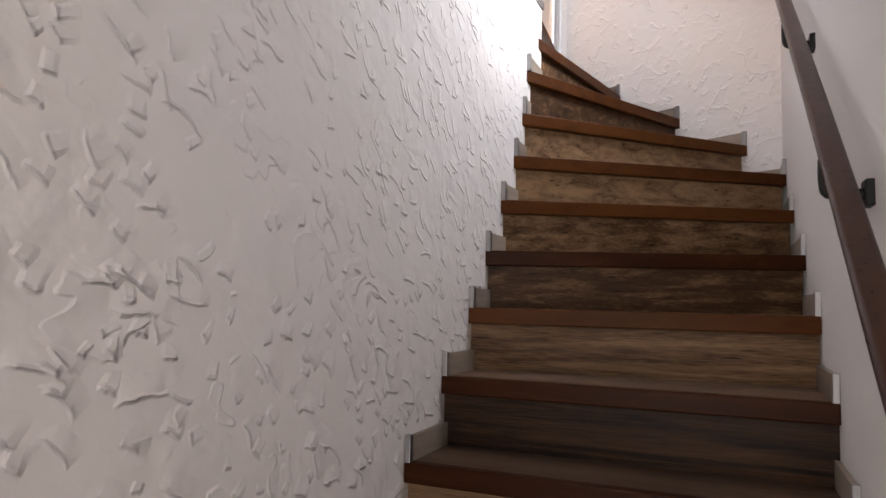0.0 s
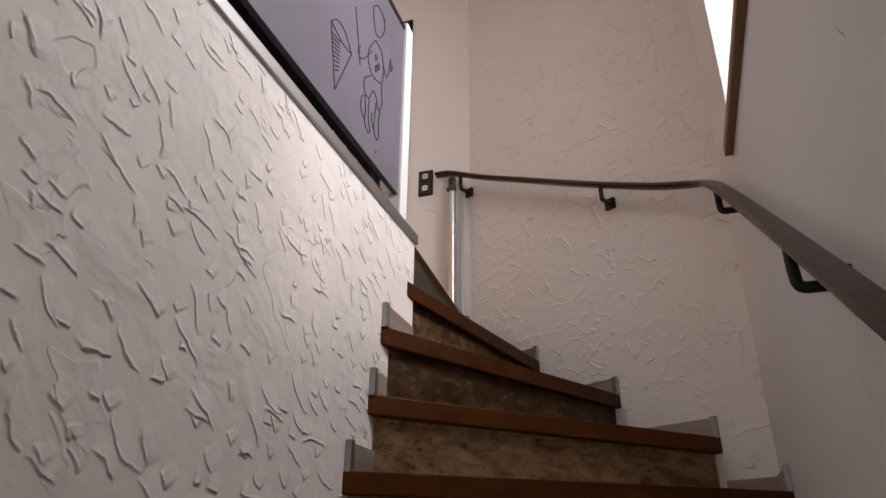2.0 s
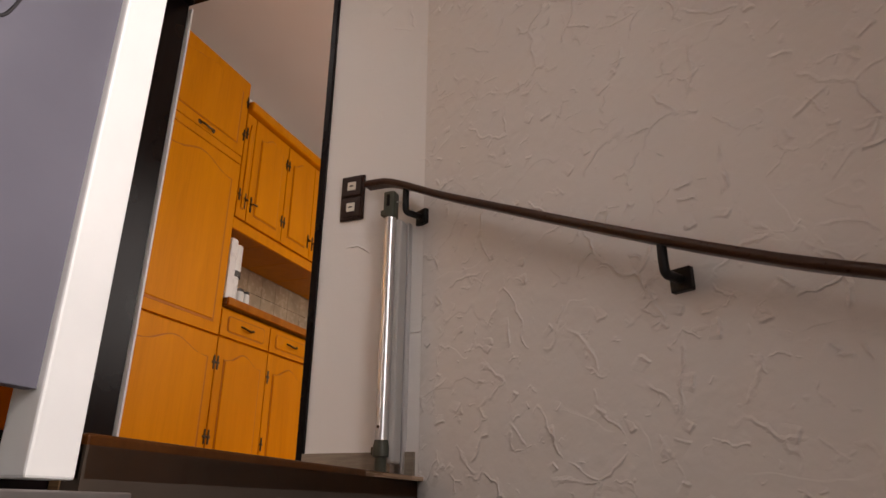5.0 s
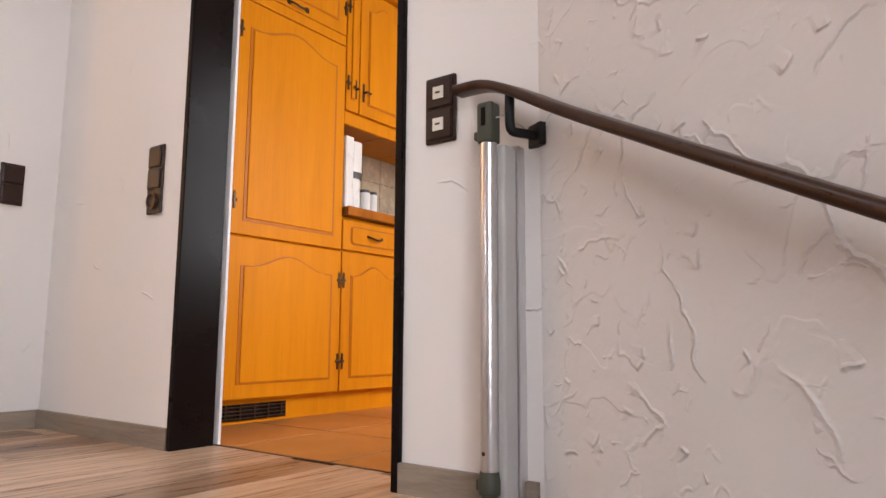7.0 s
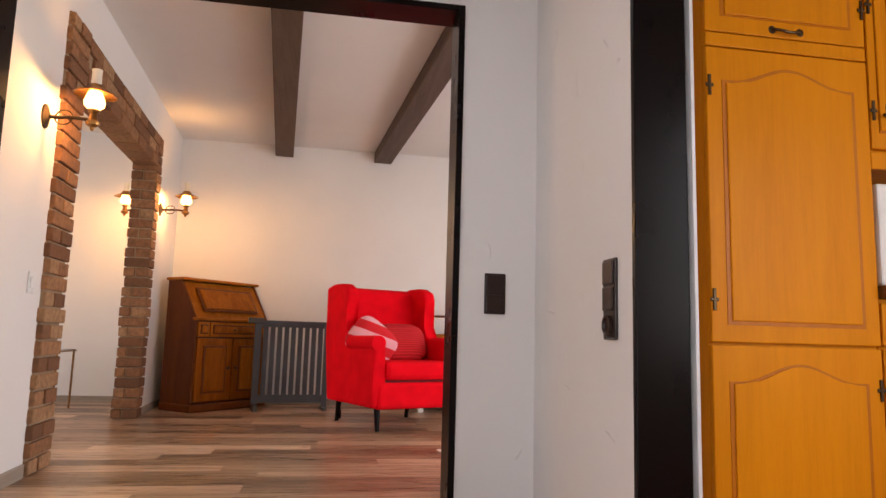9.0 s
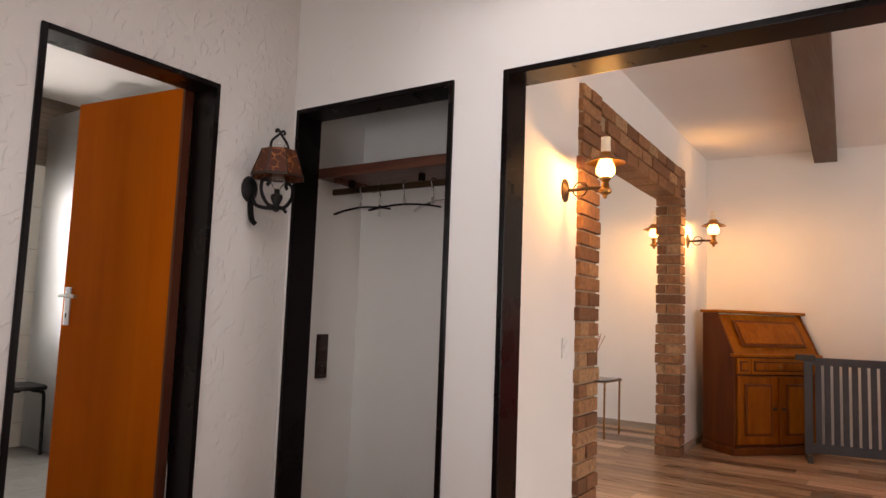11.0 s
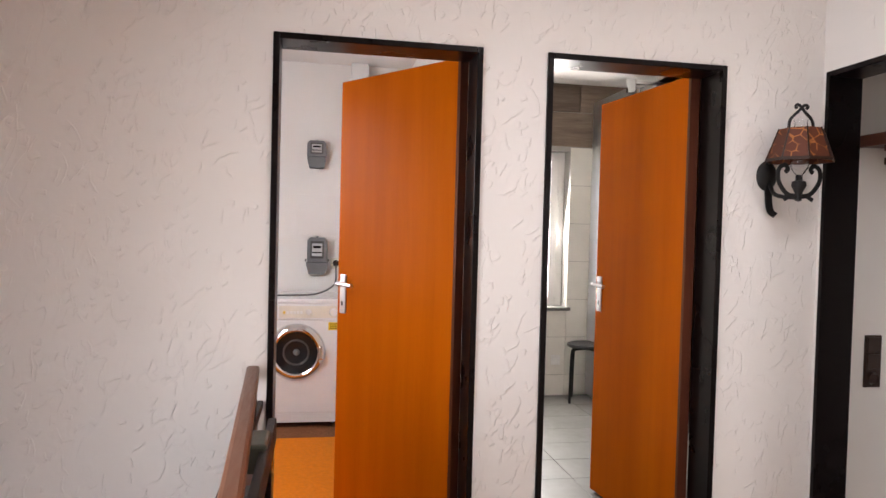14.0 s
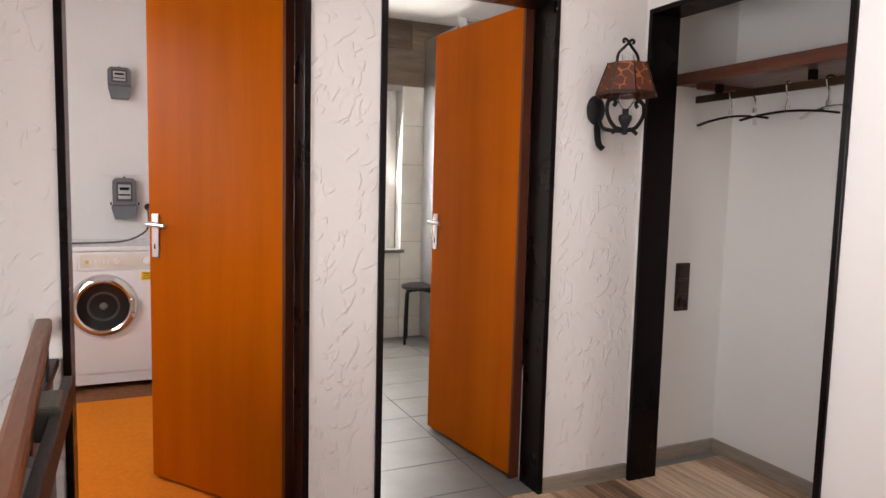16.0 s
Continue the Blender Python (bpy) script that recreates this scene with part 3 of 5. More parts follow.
# ---- door frames and doors ----


def door_frame(name, axis, plane, a0, a1, depth, label, thick=0.022):
    """A black lining in an opening; the wall's face is at plane and its other face depth further on."""
    s = math.copysign(1, depth)
    ob = tagged(new(name), label, "", "", "structure")
    p0, p1 = plane - 0.012 * s, plane + depth + 0.006 * s

    def piece(n, u0, u1, z0, z1):
        lo, hi = ((u0, p0, z0), (u1, p1, z1)) if axis == "y" else ((p0, u0, z0), (p1, u1, z1))
        part(n, box(lo, hi, bevel=0.003), M["black"], ob)
    lo_a, hi_a = min(a0, a1), max(a0, a1)
    piece("jamb", lo_a, lo_a + thick, F - 0.005, DT)
    piece("jamb", hi_a - thick, hi_a, F - 0.005, DT)
    piece("lintel", lo_a + thick, hi_a - thick, DT - thick, DT)
    return ob


door_frame("door_frame_1", "y", KY, -0.772, -1.645, 0.127, "black door lining of the kitchen doorway")
setting("trim_kitchen_jamb", box((-1.66, 4.4645, KF), (-1.612, 4.474, DT - 0.03), bevel=0.001), M["white_paint"], "narrow white strip on the kitchen side of the doorway")
door_frame("door_frame_2", "x", HX, 2.367, 4.031, -0.13, "black lining of the wide living-room opening", 0.024)
door_frame("door_frame_3", "x", HX, 1.258, 2.141, -0.13, "black lining of the coat recess")
door_frame("door_frame_4", "y", DY, -0.362, -1.096, -0.13, "black door frame of the laundry")
door_frame("door_frame_5", "y", DY, -1.34, -2.06, -0.13, "black door frame of the bathroom")


def door_leaf(name, hinge, turn, width, label):
    """A flush veneered leaf that starts at its hinge and runs along its own x."""
    ob = thing(name, pose(hinge[0], hinge[1], F, 0, 0, turn), label, "door", "open veneered doors")
    part("leaf", box((0.0, -0.02, 0.016), (width, 0.02, 1.972), bevel=0.002), M["orange_wood"], ob)
    part("rebate", box((-0.014, -0.014, 0.012), (0.0, 0.03, 1.968)), M["door_edge"], ob)
    for s in (-1, 1):
        hd = part("handle_plate", box((width - 0.062, s * 0.0205, 0.93), (width - 0.024, s * 0.029, 1.105), bevel=0.003), M["aluminium"], ob, "brushed aluminium handle plate")
        part("keyhole", box((width - 0.047, s * 0.0285, 0.965), (width - 0.039, s * 0.0305, 0.985)), M["black"], hd)
        lever = [(width - 0.043, s * 0.028, 1.065), (width - 0.043, s * 0.06, 1.065), (width - 0.06, s * 0.068, 1.065), (width - 0.15, s * 0.066, 1.062)]
        part("lever", sweep(curve(lever, 4), circle(0.009, 10)), M["aluminium"], hd, "", True)
    return ob


door_leaf("laundry_door", (-1.058, 1.075), math.degrees(math.atan2(0.448 - 1.06, -0.609 + 1.06)), 0.715, "orange veneered flush door standing half open into the laundry")
door_leaf("bathroom_door", (-2.024, 1.075), math.degrees(math.atan2(0.31 - 1.06, -1.938 + 2.03)), 0.70, "orange veneered flush door standing wide open into the bathroom")

# ---- stairs ----
RISE = 0.189
STEPS = [  # height, inner end, outer end, from the top step down
    (2.404, (-0.30, 3.185), (-0.09, 4.135)),
    (2.207, (-0.30, 3.012), (0.225, 3.963)),
    (2.015, (-0.30, 2.957), (0.527, 3.797)),
    (1.824, (-0.30, 2.850), (SR, 3.520)),
    (1.634, (-0.30, 2.702), (SR, 3.205)),
    (1.442, (-0.30, 2.547), (SR, 2.832)),
    (1.255, (-0.30, 2.398), (SR, 2.487)),
    (1.066, (-0.30, 2.193), (SR, 2.186)),
    (0.877, (-0.30, 1.967), (SR, 1.955)),
    (0.688, (-0.30, 1.737), (SR, 1.725)),
    (0.499, (-0.30, 1.505), (SR, 1.495)),
    (0.310, (-0.30, 1.273), (SR, 1.265)),
    (0.121, (-0.30, 1.041), (SR, 1.035)),
]
stairs = tagged(new("stairs"), "winding wooden stairs with dark nosings and grey edge trims", "", "", "structure")


def inward(l, r):
    d = (Vector(r) - Vector(l)).normalized()
    return Vector((-d.y, d.x))


def strip(l, r, n, a, b):
    l, r = Vector(l), Vector(r)
    return [tuple(l + n * a), tuple(r + n * a), tuple(r + n * b), tuple(l + n * b)]


upper = (F, EDGE[0], EDGE[1])
below = STEPS[1:] + [(G, None, None)]
for i, (z, l, r) in enumerate(STEPS):
    uz, ul, ur = STEPS[i - 1] if i else upper
    n, un = inward(l, r), inward(ul, ur)
    poly = [tuple(Vector(l) + n * 0.03), tuple(Vector(r) + n * 0.03)]
    if i == 3:
        poly.append(FAR1)
    if i == 0:
        poly += [(-0.42, 4.325), tuple(Vector(ur) + un * 0.05), tuple(Vector(ul) + un * 0.05), (-0.37, 3.237), (-0.30, 3.237)]
    else:
        poly += [tuple(Vector(ur) + un * 0.05), tuple(Vector(ul) + un * 0.05)]
    part("tread", prism(poly, z - 0.03, z), M["tread"], stairs)
    part("nosing", prism(strip(l, r, n, 0.0, 0.034), z - 0.047, z + 0.0025, None, 0.004), M["nosing"], stairs, "dark brown stair nosing")
    bz = below[i][0]
    part("riser", prism(strip(l, r, n, 0.028, 0.042), bz - 0.02, z - 0.03), M["riser"], stairs)
n = inward(*EDGE)
part("nosing", prism([EDGE[0], EDGE[1], tuple(Vector(EDGE[1]) + n * 0.04), (EDGE[0][0] - 0.04, EDGE[0][1])], F - 0.05, F + 0.003, None, 0.004), M["nosing"], stairs, "dark brown landing nosing")
part("riser", prism(strip(*EDGE, n, 0.028, 0.042), 2.38, F - 0.03), M["riser"], stairs)


def side_trim(p, q, z, inside):
    """A low skirting on one tread along a wall, with a grey profile on its front end."""
    p, q, s = Vector(p), Vector(q), Vector(inside)
    d = (q - p).normalized()
    poly = [tuple(p + d * 0.004), tuple(q), tuple(q + s * 0.012), tuple(p + d * 0.004 + s * 0.012)]
    part("side_skirting", prism(poly, z, z + 0.062), M["skirt"], stairs, "grey-brown skirting on a tread")
    poly = [tuple(p - d * 0.010), tuple(p + d * 0.010), tuple(p + d * 0.010 + s * 0.016), tuple(p - d * 0.010 + s * 0.016)]
    part("edge_profile", prism(poly, z - 0.001, z + 0.068, None, 0.002), M["skirt_metal"], stairs, "light grey edge profile")


fd = (Vector(FAR1) - Vector(FAR0)).normalized()
fin = Vector((fd.y, -fd.x))
for i, (z, l, r) in enumerate(STEPS):
    ul, ur = (STEPS[i - 1][1], STEPS[i - 1][2]) if i else ((-0.30, 3.235), (-0.41, 4.31))
    if i:
        side_trim((SL, l[1] + 0.012), (SL, ul[1] + 0.03), z, (1, 0))
    if i > 3:
        side_trim((SR, r[1] + 0.012), (SR, ur[1] + 0.03), z, (-1, 0))
    elif i == 3:
        side_trim((SR, r[1] + 0.012), (SR, FAR1[1]), z, (-1, 0))
        part("side_skirting", prism(strip(FAR1, ur, fin, 0.0, 0.012), z, z + 0.062), M["skirt"], stairs, "grey-brown skirting on a tread")
    else:
        side_trim(tuple(Vector(r) - fd * 0.012), tuple(Vector(ur) - fd * 0.03), z, tuple(fin))

# handrail along the outer and far walls
RAIL = [(0.605, 0.35, 0.515), (0.605, 1.2, 1.125), (0.605, 1.414, 1.28), (0.605, 2.0, 1.714), (0.605, 2.75, 2.248), (0.605, 3.3, 2.628), (0.603, 3.56, 2.795), (0.587, 3.64, 2.845), (0.55, 3.70, 2.88),
        (0.42, 3.785, 2.945), (0.2, 3.905, 3.062), (-0.05, 4.04, 3.203), (-0.3, 4.18, 3.348), (-0.40, 4.235, 3.41), (-0.46, 4.262, 3.445), (-0.53, 4.28, 3.475), (-0.60, 4.285, 3.48)]
handrail = thing("stair_handrail", pose(0, 0, 0), "dark brown wooden handrail on black iron brackets along the stair walls", "handrail")
part("rail", sweep([p - Vector((0, 0, 0.006)) for p in curve(RAIL, 4)], rounded(0.044, 0.020, 0.009)), M["rail"], handrail, "", True)


def rail_bracket(wall_at, rail_at, out):
    w, r, o = Vector(wall_at), Vector(rail_at), Vector((*out, 0))
    side = Vector((-o.y, o.x, 0))
    pl = w + o * 0.006
    bm = box((-0.022, -0.008, -0.023), (0.022, 0.008, 0.023), bevel=0.003)
    turn_mesh(bm, Matrix.Translation(pl) @ Matrix(((side.x, o.x, 0, 0), (side.y, o.y, 0, 0), (0, 0, 1, 0), (0, 0, 0, 1))))
    b = part("bracket", bm, M["iron"], handrail, "black iron rail bracket")
    base = Vector((r.x, r.y, w.z))
    pts = [w, w + (base - w) * 0.55, base + Vector((0, 0, 0.002)) - (base - w) * 0.08, base + Vector((0, 0, 0.022)), r - Vector((0, 0, 0.012))]
    part("arm", sweep(curve(pts, 4), circle(0.0095, 10), up=tuple(side)), M["iron"], b, "", True)


def on_rail(y=None, x=None):
    for a, b in zip(RAIL, RAIL[1:]):
        if y is not None and a[1] <= y <= b[1] and a[0] > 0.58:
            t = (y - a[1]) / (b[1] - a[1])
            return [p + (q - p) * t for p, q in zip(a, b)]
        if x is not None and b[0] <= x <= a[0] and a[1] > 3.5:
            t = (x - a[0]) / (b[0] - a[0])
            return [p + (q - p) * t for p, q in zip(a, b)]


for y in (1.03, 1.78, 2.53, 3.28):
    p = on_rail(y=y)
    p[0] = 0.592
    rail_bracket((SR, y, p[2] - 0.075), p, (-1, 0))
for x, drop in ((0.238, 0.072), (-0.462, 0.088)):
    p = on_rail(x=x)
    u = Vector((p[0] - FAR0[0], p[1] - FAR0[1])).dot(fd)
    q = Vector(FAR0) + fd * u
    rail_bracket((q.x, q.y, p[2] - drop), p, tuple(fin))

# ---- stair window ----
window = tagged(new("window_1"), "white stair window in a deep plastered niche", "", "", "structure")
for n_, lo, hi in (("frame_side", (0.90, 2.25, 2.79), (0.97, 2.32, 4.35)), ("frame_side", (0.90, 3.242, 2.79), (0.97, 3.312, 4.35)), ("frame_bottom", (0.90, 2.32, 2.79), (0.97, 3.242, 2.86)),
                   ("frame_top", (0.90, 2.32, 4.28), (0.97, 3.242, 4.35)), ("mullion", (0.91, 2.75, 2.86), (0.96, 2.81, 4.28))):
    part(n_, box(lo, hi, bevel=0.005), M["white_paint"], window)
sill = thing("window_sill_board", pose(0, 0, 0), "grey-brown wooden window board over the stairs", "window sill")
part("board", box((0.642, 2.2, 2.762), (0.90, 3.365, 2.80), bevel=0.004), M["sill"], sill)
setting("trim_window_reveal", box((SR + 0.002, 3.304, 2.801), (0.95, 3.3115, 4.349)), M["plaster_far"], "rough white plaster reveal of the stair window")
pot = thing("flower_pot", pose(0.80, 2.72, 2.80), "terracotta flower pot on the window board", "flower pot")
part("pot", lathe([(0.0, 0.0), (0.055, 0.0), (0.062, 0.02), (0.085, 0.13), (0.095, 0.13), (0.095, 0.16), (0.08, 0.16), (0.075, 0.12), (0.0, 0.12)], seg=28), simple("terracotta_pot", (0.5, 0.19, 0.07), 0.8), pot, "", True)

# ---- guard at the stairwell ----
guard = thing("stair_guard", pose(0, -0.018, 0), "dark grey panel guard with white end post and brown rail", "guard rail")
part("panel", box((-0.335, 1.24, 2.672), (-0.318, 3.150, 3.325), bevel=0.001), M["board"], guard, "grey-violet panel with an engraved line drawing")
part("end_post", box((-0.352, 3.147, 2.59), (-0.308, 3.203, 3.362), bevel=0.003), M["white_paint"], guard, "white lacquered end post")
part("top_rail", box((-0.352, 1.252, 3.327), (-0.316, 3.20, 3.352), bevel=0.004), M["iron"], guard, "black steel top rail")
for y, x in ((1.5, -0.331), (2.05, -0.363), (2.6, -0.395), (3.12, -0.425)):
    part("rail_support", box((-0.35, y - 0.015, 3.352), (x - 0.012, y + 0.015, 3.4325), bevel=0.002), M["iron"], guard, "short black rail support")
part("cover_rail", prism([(-0.337, 1.252), (-0.294, 1.252), (-0.410, 3.24), (-0.456, 3.24)], 3.431, 3.474, None, 0.010), M["guard_rail"], guard, "brown wooden rail on top of the guard")
part("bottom_rail", box((-0.41, 1.24, 2.617), (-0.365, 3.12, 2.755), bevel=0.003), M["iron"], guard, "black perforated bottom rail")
# pale discs for the light that shows through the rail's round holes
for k in range(5):
    y = 2.735 + 0.07 * k
    part("rail_hole_light", turn_mesh(lathe([(0, 0), (0.014, 0), (0.014, 0.003), (0, 0.003)], seg=16), Matrix.Translation((-0.3655, y, 2.668)) @ Matrix.Rotation(radians(90), 4, "Y")), M["cream_plastic"], guard)
part("flat_bar", box((-0.40, 3.012, 2.60), (-0.345, 3.03, 2.70)), M["grey_slat"], guard, "grey steel bar")
part("block", box((-0.46, 3.15, F), (-0.40, 3.215, F + 0.10), bevel=0.004), M["orange_wood"], guard, "orange wooden block")
part("gate_bar", box((-0.425, 1.74, 3.36), (-0.402, 3.1, 3.425), bevel=0.004), M["iron"], guard, "dark flat bar behind the guard")
part("gate_catch", box((-0.42, 1.90, 3.37), (-0.372, 2.03, 3.44), bevel=0.008), M["catch"], guard, "grey-green plastic catch")
part("gate_catch", box((-0.42, 2.22, 3.36), (-0.375, 2.28, 3.42), bevel=0.006), M["grey_plastic"], guard, "dark grey plastic catch")
for y, z in ((2.983, 3.226), (2.972, 2.714), (2.3, 3.23), (2.3, 2.714), (1.6, 3.226), (1.6, 2.714)):
    part("screw", lathe([(0, 0.003), (0.005, 0.002), (0.006, 0.0)], Matrix.Translation((-0.318, y, z)) @ Matrix.Rotation(radians(90), 4, "Y"), seg=10), M["chrome"], guard)


def engrave(points, closed=False, smooth_line=True):
    pts = [(-0.3178, y, z) for y, z in points]
    if closed:
        pts = pts + [pts[0]]
    line = curve(pts, 5) if smooth_line else [Vector(p) for p in pts]
    part("engraved_line", sweep(line, circle(0.0019, 6), up=(1, 0, 0)), M["engraving"], guard)


engrave([(2.709, 2.735), (2.658, 2.920)], False, False)
engrave([(2.709, 2.735), (2.782, 2.913)], False, False)
engrave([(2.658, 2.920), (2.690, 2.952), (2.735, 2.950), (2.782, 2.913)])
engrave([(2.658, 2.920), (2.690, 2.912), (2.735, 2.905), (2.782, 2.913)])
for k in range(9):
    t = k / 10
    engrave([(2.670 + 0.04 * t, 2.89 - 0.12 * t), (2.715 + 0.006 * t, 2.898 - 0.115 * t)], False, False)
engrave([(2.783, 3.088), (2.837, 2.920)], False, False)
engrave([(2.832, 2.985), (2.818, 2.962), (2.833, 2.945), (2.858, 2.962), (2.887, 3.0), (2.905, 3.03)])
engrave([(2.896, 3.198), (2.905, 3.15), (2.925, 3.115), (2.96, 3.13), (2.985, 3.189), (2.965, 3.225), (2.925, 3.228), (2.896, 3.198)])
engrave([(2.926, 3.088), (2.89, 3.03), (2.885, 2.98), (2.92, 2.95), (2.984, 2.97), (2.99, 3.03), (2.972, 3.081), (2.926, 3.088)])
engrave([(2.972, 3.081), (3.0, 3.03), (3.02, 3.02), (3.035, 3.06), (3.041, 3.111), (3.05, 3.07), (3.06, 3.10)])
engrave([(2.92, 2.95), (2.871, 2.9), (2.875, 2.86), (2.905, 2.855), (2.93, 2.90), (2.955, 2.89), (2.97, 2.86), (2.995, 2.90), (2.984, 2.97)])
engrave([(2.88, 2.855), (2.89, 2.80), (2.888, 2.765), (2.911, 2.742), (2.925, 2.755), (2.91, 2.79), (2.908, 2.855)])
engrave([(2.888, 2.765), (2.86, 2.79), (2.862, 2.83), (2.875, 2.84)])
engrave([(2.955, 2.875), (2.95, 2.80), (2.955, 2.77), (2.973, 2.756), (2.985, 2.775), (2.978, 2.82), (2.985, 2.875)])
engrave([(2.955, 2.77), (2.93, 2.80), (2.935, 2.825)])
for y, z in ((2.935, 3.03), (2.955, 3.01), (2.94, 2.99)):
    engrave([(y - 0.008, z), (y, z + 0.012), (y + 0.008, z), (y, z - 0.012)], True)
trim = tagged(new("trim_landing_edge", finish("trim_landing_edge", box((-0.435, 1.24, 2.548), (-0.291, 3.245, 2.58), bevel=0.002), M["skirt_metal"])), "grey edge profile along the stairwell", "", "", "structure")
# slab edge coloured black to give the dark void over the grey profile
slab = setting("trim_landing_slab", box((-0.435, 1.24, 2.58), (-0.405, 3.236, F)), M["black"], "blackened floor edge for the unlit gap above the stair wall")

# rolled-up stair gate at the kitchen wall
gate = thing("retractable_stair_gate", pose(-0.50, 4.246, F), "silver retractable stair gate, rolled up against the wall", "safety gate")
part("tube", rod((0, 0, 0.082), (0, 0, 0.696), 0.0165, seg=28), M["aluminium"], gate, "brushed aluminium tube", True)
low_cap = part("lower_cap", lathe([(0, 0.0), (0.0135, 0.0), (0.0145, 0.006), (0.0145, 0.044), (0.0205, 0.046), (0.021, 0.052), (0.021, 0.072), (0.0185, 0.078), (0.018, 0.086), (0, 0.086)], seg=24), M["catch"], gate, "dark grey plastic foot", True)
part("foot_tab", box((-0.026, -0.008, 0.05), (-0.018, 0.008, 0.07), bevel=0.003), M["catch"], low_cap)
top_cap = part("upper_cap", box((-0.0175, -0.0175, 0.694), (0.0175, 0.0175, 0.776), bevel=0.006), M["catch"], gate, "dark grey plastic cap")
part("slot", box((-0.006, -0.0185, 0.728), (0.004, -0.0165, 0.764), bevel=0.0005), M["black"], top_cap)
part("latch", box((-0.029, -0.010, 0.704), (-0.016, 0.010, 0.722), bevel=0.004), M["catch"], top_cap)
part("wire_hook", sweep(curve([(0.016, 0.0, 0.745), (0.032, 0.012, 0.748), (0.044, 0.03, 0.738), (0.05, 0.066, 0.73)], 5), circle(0.0018, 6)), M["aluminium"], top_cap, "thin bent wire", True)
part("screw", lathe([(0, 0.002), (0.003, 0.0015), (0.004, 0)], Matrix.Translation((-0.003, -0.0163, 0.118)) @ Matrix.Rotation(radians(90), 4, "X"), seg=10), M["bronze"], gate)
part("housing", box((0.013, 0.004, 0.03), (0.033, 0.050, 0.692), bevel=0.006), M["housing"], gate, "pale translucent gate cloth on its roller")
part("wall_rail", box((0.000, 0.051, 0.0), (0.036, 0.0775, 0.70), bevel=0.003), M["aluminium"], gate, "aluminium wall profile")

# ---- switches ----


def switch_plate(name, at, facing, cells, label, kind="rocker"):
    """A wall plate; facing turns its front, cells are the inserts from top to bottom."""
    ob = thing(name, pose(*at, 0, 0, facing), label, "light switch")
    h = 0.071 * len(cells) + 0.008
    part("plate", box((-0.04, -0.010, -h / 2), (0.04, 0.0, h / 2), bevel=0.004), M["brown_plastic"], ob)
    for k, c in enumerate(cells):
        z = h / 2 - 0.004 - 0.071 * (k + 0.5)
        if c == "socket":
            part("socket", turn_mesh(lathe([(0.0, 0.004), (0.019, 0.004), (0.022, 0.011), (0.026, 0.011), (0.027, 0.0)], seg=24), Matrix.Translation((0, -0.009, z)) @ Matrix.Rotation(radians(90), 4, "X")), M["brown_plastic"], ob, "", True)
        else:
            b = part("rocker", box((-0.033, -0.016, z - 0.032), (0.033, -0.009, z + 0.032), bevel=0.003), M["brown_plastic"], ob)
            if c == "symbol":
                f = part("symbol_field", box((-0.014, -0.0185, z - 0.014), (0.014, -0.0155, z + 0.014), bevel=0.001), M["cream_plastic"], b, "cream symbol field")
                part("symbol_bar", box((-0.006, -0.0195, z - 0.002), (0.006, -0.0184, z + 0.002)), M["black"], b)
    return ob


switch_plate("double_light_switch", (-0.669, KY, 3.459), 0, ("symbol", "symbol"), "dark brown double switch with cream symbol fields on the kitchen wall")
switch_plate("switch_and_socket", (-1.793, KY, 3.458), 0, ("rocker", "rocker", "socket"), "dark brown double switch with socket beside the kitchen doorway")
switch_plate("living_room_switch", (HX, 4.168, 3.506), 90, ("rocker", "rocker"), "dark brown double switch beside the living-room opening")
switch_plate("recess_switch_and_socket", (-2.835, 1.15, 3.45), 180, ("rocker", "rocker", "socket"), "dark brown double switch with socket in the coat recess")

# ---- baseboards ----
BASE = {
    "baseboard_kitchen_wall": [(-0.44, KY, -0.772, KY, (0, -1)), (-1.645, KY, HX, KY, (0, -1))],
    "baseboard_living_wall": [(HX, 4.031, HX, KY - 0.012, (1, 0)), (HX, 2.141, HX, 2.367, (1, 0))],
    "baseboard_door_wall": [(-1.096, DY, -1.34, DY, (0, 1)), (-2.06, DY, HX, DY, (0, 1))],
    "baseboard_recess": [(HX - 0.13, 1.15, -3.09, 1.15, (0, 1)), (-3.09, 1.162, -3.09, 2.16, (1, 0))],
    "baseboard_arch_wall": [(HX - 0.7, LY, -3.58, LY, (0, 1)), (-6.02, LY, LX, LY, (0, 1))],
    "baseboard_living_room": [(LX, LY, LX, 6.8, (1, 0)), (LX, -1.1, LX, LY - 0.15, (1, 0))],
}
for nm, runs in BASE.items():
    bm = bmesh.new()
    for x0, y0, x1, y1, (ox, oy) in runs:
        box((x0, y0, F - 0.004), (x1 + ox * 0.014, y1 + oy * 0.014, F + 0.062), bm)
    run = setting(nm, bm, M["skirt"], "grey-brown baseboard")
    if nm == "baseboard_arch_wall":
        run.matrix_world = ASKEW

# ---- kitchen ----
KX = -1.93


def ogee(y0, y1, z0, z1, inset, rise):
    """A door panel outline in y and z with an arched top."""
    a, b, lo, hi = y0 + inset, y1 - inset, z0 + inset, z1 - inset - rise
    pts = [(a, lo), (b, lo), (b, hi)]
    w = b - a
    for k in range(1, 16):
        t = k / 16
        s = min(1, max(0, (min(t, 1 - t) - 0.08) / 0.42))
        pts.append((b - w * t, hi + rise * (s * s * (3 - 2 * s))))
    return pts + [(a, hi)]


